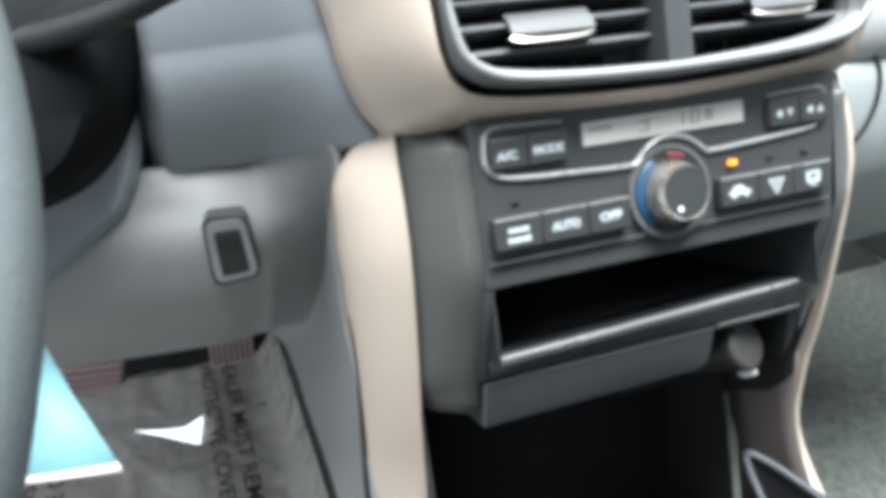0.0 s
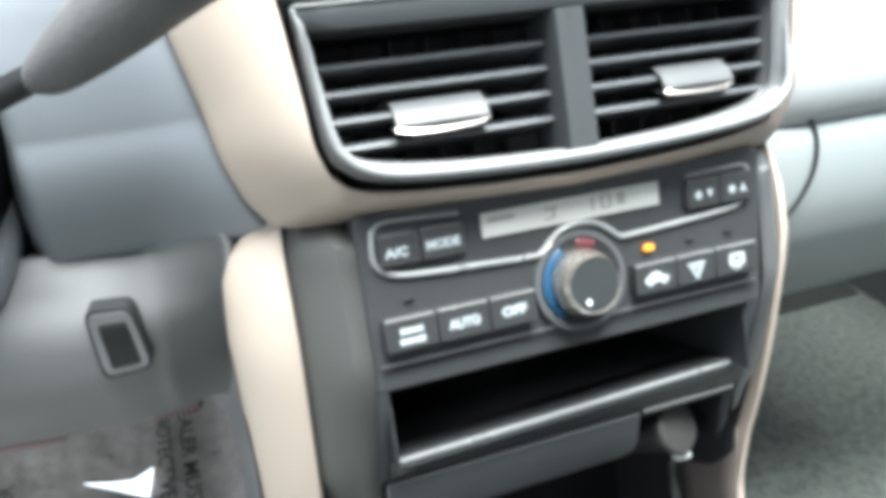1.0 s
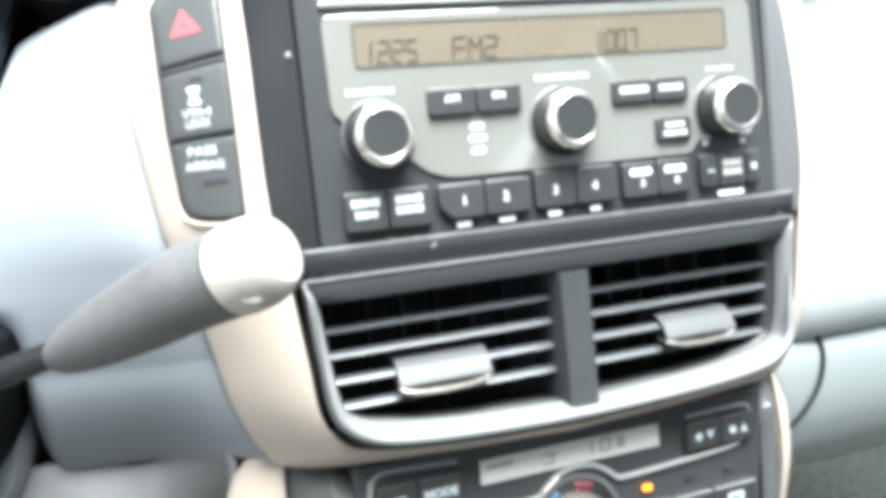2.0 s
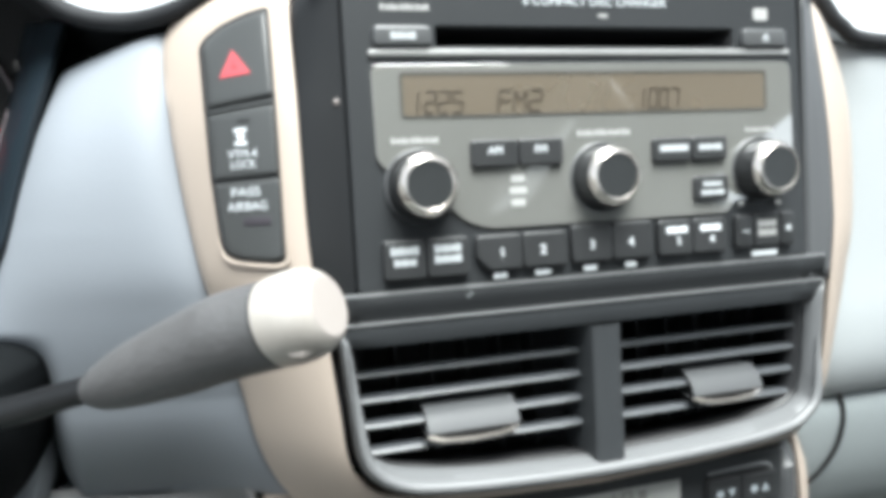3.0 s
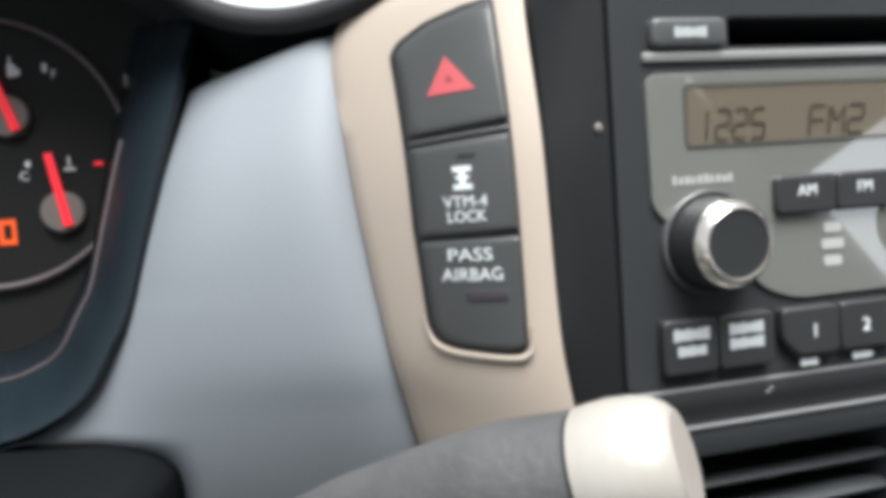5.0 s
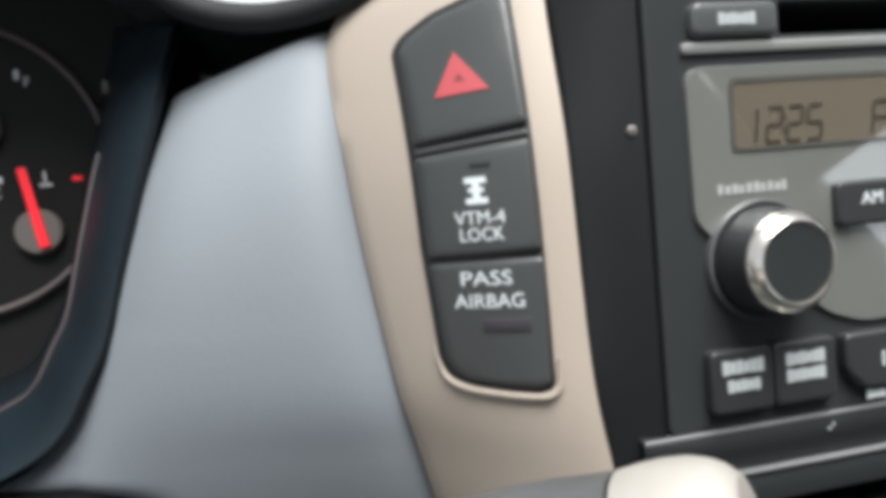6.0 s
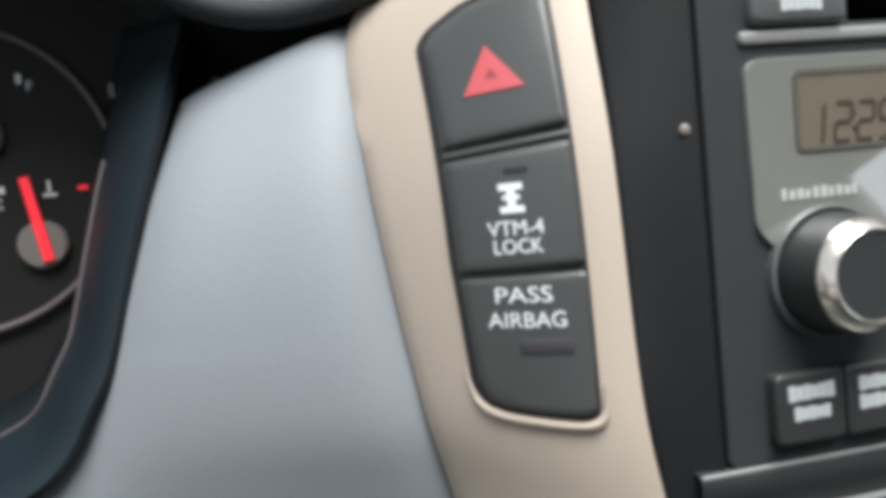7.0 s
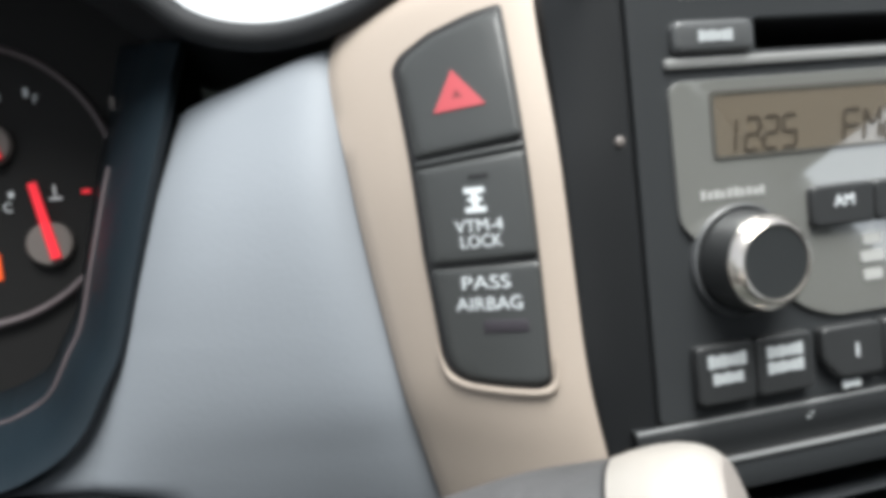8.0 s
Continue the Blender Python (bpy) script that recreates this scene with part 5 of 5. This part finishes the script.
CAP_AT, LEVER_AXIS = Vector((-0.1275, -0.052, -0.0158)), Vector((0.745, -0.6, 0.28)).normalized()


def along(*steps):
    return [tuple(CAP_AT + LEVER_AXIS * d) for d in steps]


part("stalk", tube([(-0.3, 0.055, -0.05), (-0.262, 0.044, -0.0545), (-0.228, 0.027, -0.0515), (-0.205, 0.0145, -0.0455), (-0.19, 0.006, -0.041)], [0.0064, 0.006, 0.0054, 0.005, 0.0046], 16, 30), M_STALK, lever, "thin glossy black stalk")
grip_line = [(-0.1935, 0.0085, -0.043), (-0.188, 0.004, -0.0412), (-0.1765, -0.0075, -0.0357), (-0.1613, -0.0219, -0.0287), (-0.1473, -0.035, -0.0223)] + along(-0.0072)
part("grip", tube(grip_line, [0.0056, 0.0083, 0.011, 0.0128, 0.0136, 0.0134], 28, 36), M_LEVER, lever, "soft grey grip")
part("cap_seam", tube(along(-0.0082, -0.0068), [0.01355, 0.01355], 36, 3), M_BLACK, lever)
part("end_cap", tube(along(-0.0074, -0.004, 0.0, 0.0035, 0.0065, 0.0085, 0.0098, 0.0104), [0.0136, 0.0139, 0.0139, 0.0135, 0.0126, 0.0115, 0.0103, 0.0095], 40, 30), M_CAP, lever, "satin silver domed end cap")
part("end_face", tube(along(0.01, 0.0106, 0.0108), [0.0094, 0.0094, 0.0087], 36, 6), M_CAPFACE, lever, "flat greyer end face")
part("collar", tube([(-0.1945, 0.0092, -0.0433), (-0.1918, 0.007, -0.0424)], [0.005, 0.0052], 24, 4), M_LEVER, lever)
part("release_button", tube([tuple(CAP_AT + Vector(v)) for v in ((-0.0046, -0.0086, -0.0093), (-0.0008, -0.009, -0.0092), (0.003, -0.009, -0.009))], [0.0008, 0.002, 0.0008], 16, 12), M_CAPFACE, lever, "small dull button under the cap")

# ---- steering column and wheel ----
column = thing("steering_column", (-0.33, 0.05, -0.06), "black steering column shroud behind the wheel", "steering column")
SHROUD = [(-0.2175, -0.046), (-0.22, -0.037), (-0.24, -0.032), (-0.33, -0.031), (-0.44, -0.036), (-0.452, -0.09), (-0.4, -0.125), (-0.3, -0.122), (-0.265, -0.116), (-0.245, -0.106), (-0.2315, -0.09), (-0.2225, -0.068)]
sec = [(v.x, v.z) for v in curve([(x, 0, z) for x, z in SHROUD + SHROUD[:1]], 60)][:-1]
part("shroud", loft([[(-0.33 + (x + 0.33) * k, y, -0.08 + (z + 0.08) * k) for x, z in sec] for y, k in ((0.035, 0.2), (0.037, 0.6), (0.042, 0.86), (0.052, 0.95), (0.07, 1.0), (0.1, 1.02), (0.16, 1.03))], close=True), M_SHROUD, column, "black rounded shroud")
HUB, ACROSS, UP = Vector((-0.4401, -0.134, -0.097)), Vector((0.998, 0.0628, 0)), Vector((0, 0.3145, 0.9493))
wheel = thing("steering_wheel", tuple(HUB), "dark grey leather steering wheel rim", "steering wheel")


def on_wheel(r, a, out=0.0):
    return tuple(HUB + r * (math.cos(a) * ACROSS + math.sin(a) * UP) + Vector((0, out, 0)))


part("rim", tube([on_wheel(0.19, math.pi + 2 * math.pi * k / 24) for k in range(25)], 0.0145, 16, 120), M_WHEEL, wheel, "padded dark grey leather rim")
part("hub", tube([on_wheel(0, 0, 0.03), on_wheel(0, 0, 0.01), on_wheel(0, 0, -0.005), on_wheel(0, 0, -0.012)], [0.06, 0.075, 0.07, 0.03], 32, 12), M_WHEEL, wheel)
for a in (0.1, math.pi - 0.1, -math.pi / 2):
    part("spoke", tube([on_wheel(0.06, a), on_wheel(0.12, a), on_wheel(0.185, a)], [0.018, 0.014, 0.011], 12, 12), M_WHEEL, wheel)
tag = thing("paper_tag", (-0.27, 0.09, -0.2), "cyan paper tag hanging below the column", "paper tag")
part("sheet", loft([[(-0.2975, 0.1, -0.1735), (-0.2855, 0.1, -0.1745)], [(-0.299, 0.085, -0.2), (-0.274, 0.085, -0.2035)], [(-0.3002, 0.07, -0.2285), (-0.259, 0.0625, -0.23)]]), M_CYAN, tag, "cyan sheet", thick=0.0004)
part("white_edge", loft([[(-0.3002, 0.0697, -0.2285), (-0.259, 0.0622, -0.23)], [(-0.3004, 0.0692, -0.2315), (-0.258, 0.0612, -0.234)]]), M_PAPER, tag, "white paper edge", thick=0.0004)

# ---- cable on the passenger side ----
solo("cable", tube([(0.163, 0.067, -0.0975), (0.169, 0.061, -0.0995), (0.173, 0.06, -0.108), (0.1735, 0.0605, -0.12), (0.17, 0.063, -0.134), (0.162, 0.069, -0.149), (0.148, 0.078, -0.164)], 0.0013, 8, 40), M_BLACK, "thin black cable looped against the glove box", "cable", at=(0.17, 0.065, -0.13))

# ---- footwells (world axes: z up from the cabin floor) ----
FLAT = Matrix.Identity(4)
solo("floor", loft([[Vector((x, -1.9, 0.0)), Vector((x, -0.1, 0.0)), Vector((x, 0.15, 0.04)), Vector((x, 0.6, 0.05)), Vector((x, 0.7, 0.1)), Vector((x, 0.8, 0.3)), Vector((x, 0.86, 0.7))] for x in np.linspace(-0.78, 0.78, 14)]), M_CARPET, "grey cabin carpet", "floor", kind="structure", thick=0.02, base=FLAT)
film = thing("floor_film", (-0.3, 0.3, 0.01), "clear printed protective film on the carpet", "protective film", base=FLAT)
frows = []
for i in range(100):
    y = 0.1 + 0.45 * i / 99
    frows.append([(x, y, 0.066 + 0.005 * noise.noise((x * 14, y * 14, 1)) + 0.0035 * (1 - abs(noise.noise((x * 26 + y * 9, y * 11, 5)))) ** 3 + 0.0012 * noise.noise((x * 90, y * 70, 5)) + 0.02 * max(0.0, (x + 0.168) / 0.02) ** 2) for x in np.linspace(-0.62, -0.138, 110)])
part("sheet", loft(frows), M_FILM, film, "glossy wrinkled clear film")


def floor_text(body, size, x, y, turn, long):
    bm = writing(body, size, 0, 0, 0, long, bold=0.0003)
    for v in bm.verts:
        v.co = Vector((v.co.x, v.co.z, -v.co.y))
    bmesh.ops.transform(bm, matrix=Matrix.Translation((x, y, 0.0795)) @ Matrix.Rotation(radians(turn), 4, "Z"), verts=bm.verts)
    return bm


for body, x, y, long, turn in (("DEALER MUST REMOVE", -0.201, 0.382, 0.32, -90), ("PROTECTIVE COVER", -0.2265, 0.405, 0.25, -90), ("DEALER MUST REMOVE", -0.412, 0.37, 0.32, 90), ("PROTECTIVE COVER", -0.386, 0.335, 0.25, 90)):
    part("print", floor_text(body, 0.0225, x, y, turn, long), M_INK, film, "black printed warning")
# fold of film, its sky glint put into the colour
part("glint_fold", loft([[(-0.3098, 0.4280, 0.0838), (-0.3095, 0.4285, 0.0842)], [(-0.2773, 0.4112, 0.0787), (-0.2747, 0.4155, 0.0853)], [(-0.2625, 0.4025, 0.0757), (-0.2580, 0.4102, 0.0872)], [(-0.2455, 0.3933, 0.0726), (-0.2360, 0.4096, 0.0978)]]), M_GLINT, film, "creased fold of film with a painted glint", angle=8)
part("fold_end", loft([[(-0.2448, 0.3929, 0.0728), (-0.2354, 0.4094, 0.0976)], [(-0.2260, 0.3940, 0.0745), (-0.2190, 0.4130, 0.081)]]), M_FILM, film, "shaded end of the fold", thick=0.0006, angle=8)
# small added slivers imitate glints along the film's edge and creases
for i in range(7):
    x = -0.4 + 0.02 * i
    part("edge_glint", box(x, x + 0.009 + 0.004 * (i % 3), 0.549 + 0.002 * (i % 2), 0.5505 + 0.002 * (i % 2), 0.0705, 0.072, 0.0005), M_GLINT, film)
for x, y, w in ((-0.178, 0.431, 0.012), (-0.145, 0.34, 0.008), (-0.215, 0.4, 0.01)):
    part("crease_glint", box(x, x + w, y, y + 0.006, 0.0735, 0.0755, 0.0009), M_GLINT, film)
# added dark sheets over the carpet stand in for deep footwell shade
solo("toe_shade", loft([[(x, 0.557, 0.066), (x, 0.56, 0.07), (x, 0.63, 0.076), (x, 0.7, 0.11), (x, 0.79, 0.3), (x, 0.84, 0.6)] for x in np.linspace(-0.62, -0.14, 10)]), M_VOID, "black sheet for the footwell shade behind the pedals", "floor mat", base=FLAT, thick=0.006)
solo("toe_shade", loft([[(x, 0.44, 0.052), (x, 0.45, 0.058), (x, 0.63, 0.076), (x, 0.7, 0.11), (x, 0.79, 0.3), (x, 0.84, 0.6)] for x in np.linspace(0.16, 0.77, 10)]), M_TOE, "dark sheet for the shade under the glove box", "floor mat", base=FLAT, thick=0.006)


def pedal(name, corners, label, ribs):
    """A tilted pad through four corners of the stack's axes with raised ribs."""
    a, b, c, d = [Vector(q) for q in corners]
    p = thing(name, tuple(a), label, "pedal", "pedals")
    n = (b - a).cross(d - a).normalized()
    n = n if n.y < 0 else -n
    bm = bmesh.new()
    f, r = [bm.verts.new(v) for v in (a, b, c, d)], [bm.verts.new(v - n * 0.012) for v in (a, b, c, d)]
    bm.faces.new(f), bm.faces.new(r[::-1])
    for i in range(4):
        bm.faces.new((f[i], f[(i + 1) % 4], r[(i + 1) % 4], r[i]))
    bmesh.ops.bevel(bm, geom=list(bm.edges), offset=0.003, segments=2, affect="EDGES")
    part("pad", bm, M_RUBBER, p)
    up = ribs < 0
    for i in range(abs(ribs)):
        t0, t1 = (i + 0.25) / abs(ribs), (i + 0.72) / abs(ribs)
        q = [a.lerp(b, t0), a.lerp(b, t1), d.lerp(c, t1), d.lerp(c, t0)] if up else [a.lerp(d, t0), a.lerp(d, t1), b.lerp(c, t1), b.lerp(c, t0)]
        mid_q = sum(q, Vector()) / 4
        bm = bmesh.new()
        f, r = [bm.verts.new(mid_q + (v - mid_q) * 0.92 + n * 0.003) for v in q], [bm.verts.new(mid_q + (v - mid_q) * 0.97 - n * 0.002) for v in q]
        bm.faces.new(f)
        for k in range(4):
            bm.faces.new((f[k], f[(k + 1) % 4], r[(k + 1) % 4], r[k]))
        part("rib", bm, M_PEDAL, p)
    arm_top = (a + b) / 2 + Vector((0, 0.12, 0.16))
    part("arm", tube([(c + d) / 2 * 0.3 + (a + b) / 2 * 0.7 - n * 0.01, (a + b) / 2 + Vector((0, 0.06, 0.06)), arm_top], 0.007, 10, 12), M_BLACK, p)


pedal("accelerator_pedal", [(-0.2173, 0.4417, -0.2585), (-0.1765, 0.4247, -0.2605), (-0.1755, 0.49, -0.3075), (-0.2186, 0.5087, -0.3115)], "ribbed rubber accelerator pedal", -8)
pedal("brake_pedal", [(-0.407, 0.46, -0.253), (-0.2862, 0.4552, -0.2653), (-0.3024, 0.5266, -0.3162), (-0.417, 0.53, -0.308)], "wide ribbed rubber brake pedal", 5)

# ---- plain unseen cabin shell that closes the place and shapes light and reflections ----
def slab(name, corners, mat, label, category):
    bm = bmesh.new()
    bm.faces.new([bm.verts.new(c) for c in corners])
    return solo(name, bm, mat, label, category, kind="structure", thick=0.03, base=FLAT)


slab("ceiling", [(-0.64, -0.42, 1.27), (0.64, -0.42, 1.27), (0.64, -1.9, 1.27), (-0.64, -1.9, 1.27)], M_LINER, "pale fabric headliner", "ceiling")
for s, nm in ((-1, "left"), (1, "right")):
    front = 0.9 if s > 0 else -0.8
    slab("wall_" + nm, [(s * 0.8, -1.9, 0.0), (s * 0.8, front, 0.0), (s * 0.8, front, 0.78), (s * 0.8, -1.9, 0.8)], M_DOOR, "plain grey door card", "wall")
    if s < 0:
        slab("pillar_left", [(-0.8, -0.93, 0.8), (-0.8, -1.2, 0.8), (-0.64, -1.2, 1.27), (-0.64, -0.99, 1.27)], M_LINER, "plain door pillar", "pillar")
# unseen; their edges bound the bright window reflection on the radio panel
slab("pillar_right", [(0.72, -0.89, 1.01), (0.72, -0.86, 0.93), (0.785, -0.83, 0.79), (0.785, -1.9, 0.79), (0.645, -1.9, 1.26), (0.645, -0.99, 1.26)], M_DOOR, "unseen rear quarter that shapes the radio's reflection", "pillar")
slab("roof_rail", [(0.72, -0.9, 0.992), (0.72, -0.76, 1.004), (0.72, -0.62, 1.014), (0.71, 0.1, 1.05), (0.645, -0.1, 1.26), (0.645, -0.97, 1.26)], M_DOOR, "unseen roof rail whose edge shapes the radio's reflection", "roof rail")
slab("kick_wall_left", [(-0.8, 0.25, 0.0), (-0.8, 0.9, 0.0), (-0.8, 0.9, 0.78), (-0.8, 0.25, 0.78)], M_DOOR, "plain grey kick panel beside the open door", "wall")
slab("wall_front", [(-0.8, 0.9, 0.0), (0.8, 0.9, 0.0), (0.8, 0.9, 0.8), (-0.8, 0.9, 0.8)], M_DOOR, "plain bulkhead", "wall")
# closed up to the roof to keep sky reflections off the radio's left
slab("wall_back", [(-0.8, -1.9, 0.0), (0.8, -1.9, 0.0), (0.66, -1.9, 1.27), (-0.66, -1.9, 1.27)], M_DOOR, "unseen grey rear wall that blocks reflections", "wall")
slab("ground", [(-200, -200, -0.35), (200, -200, -0.35), (200, 200, -0.35), (-200, 200, -0.35)], M_GROUND, "pale grey concrete ground", "ground")
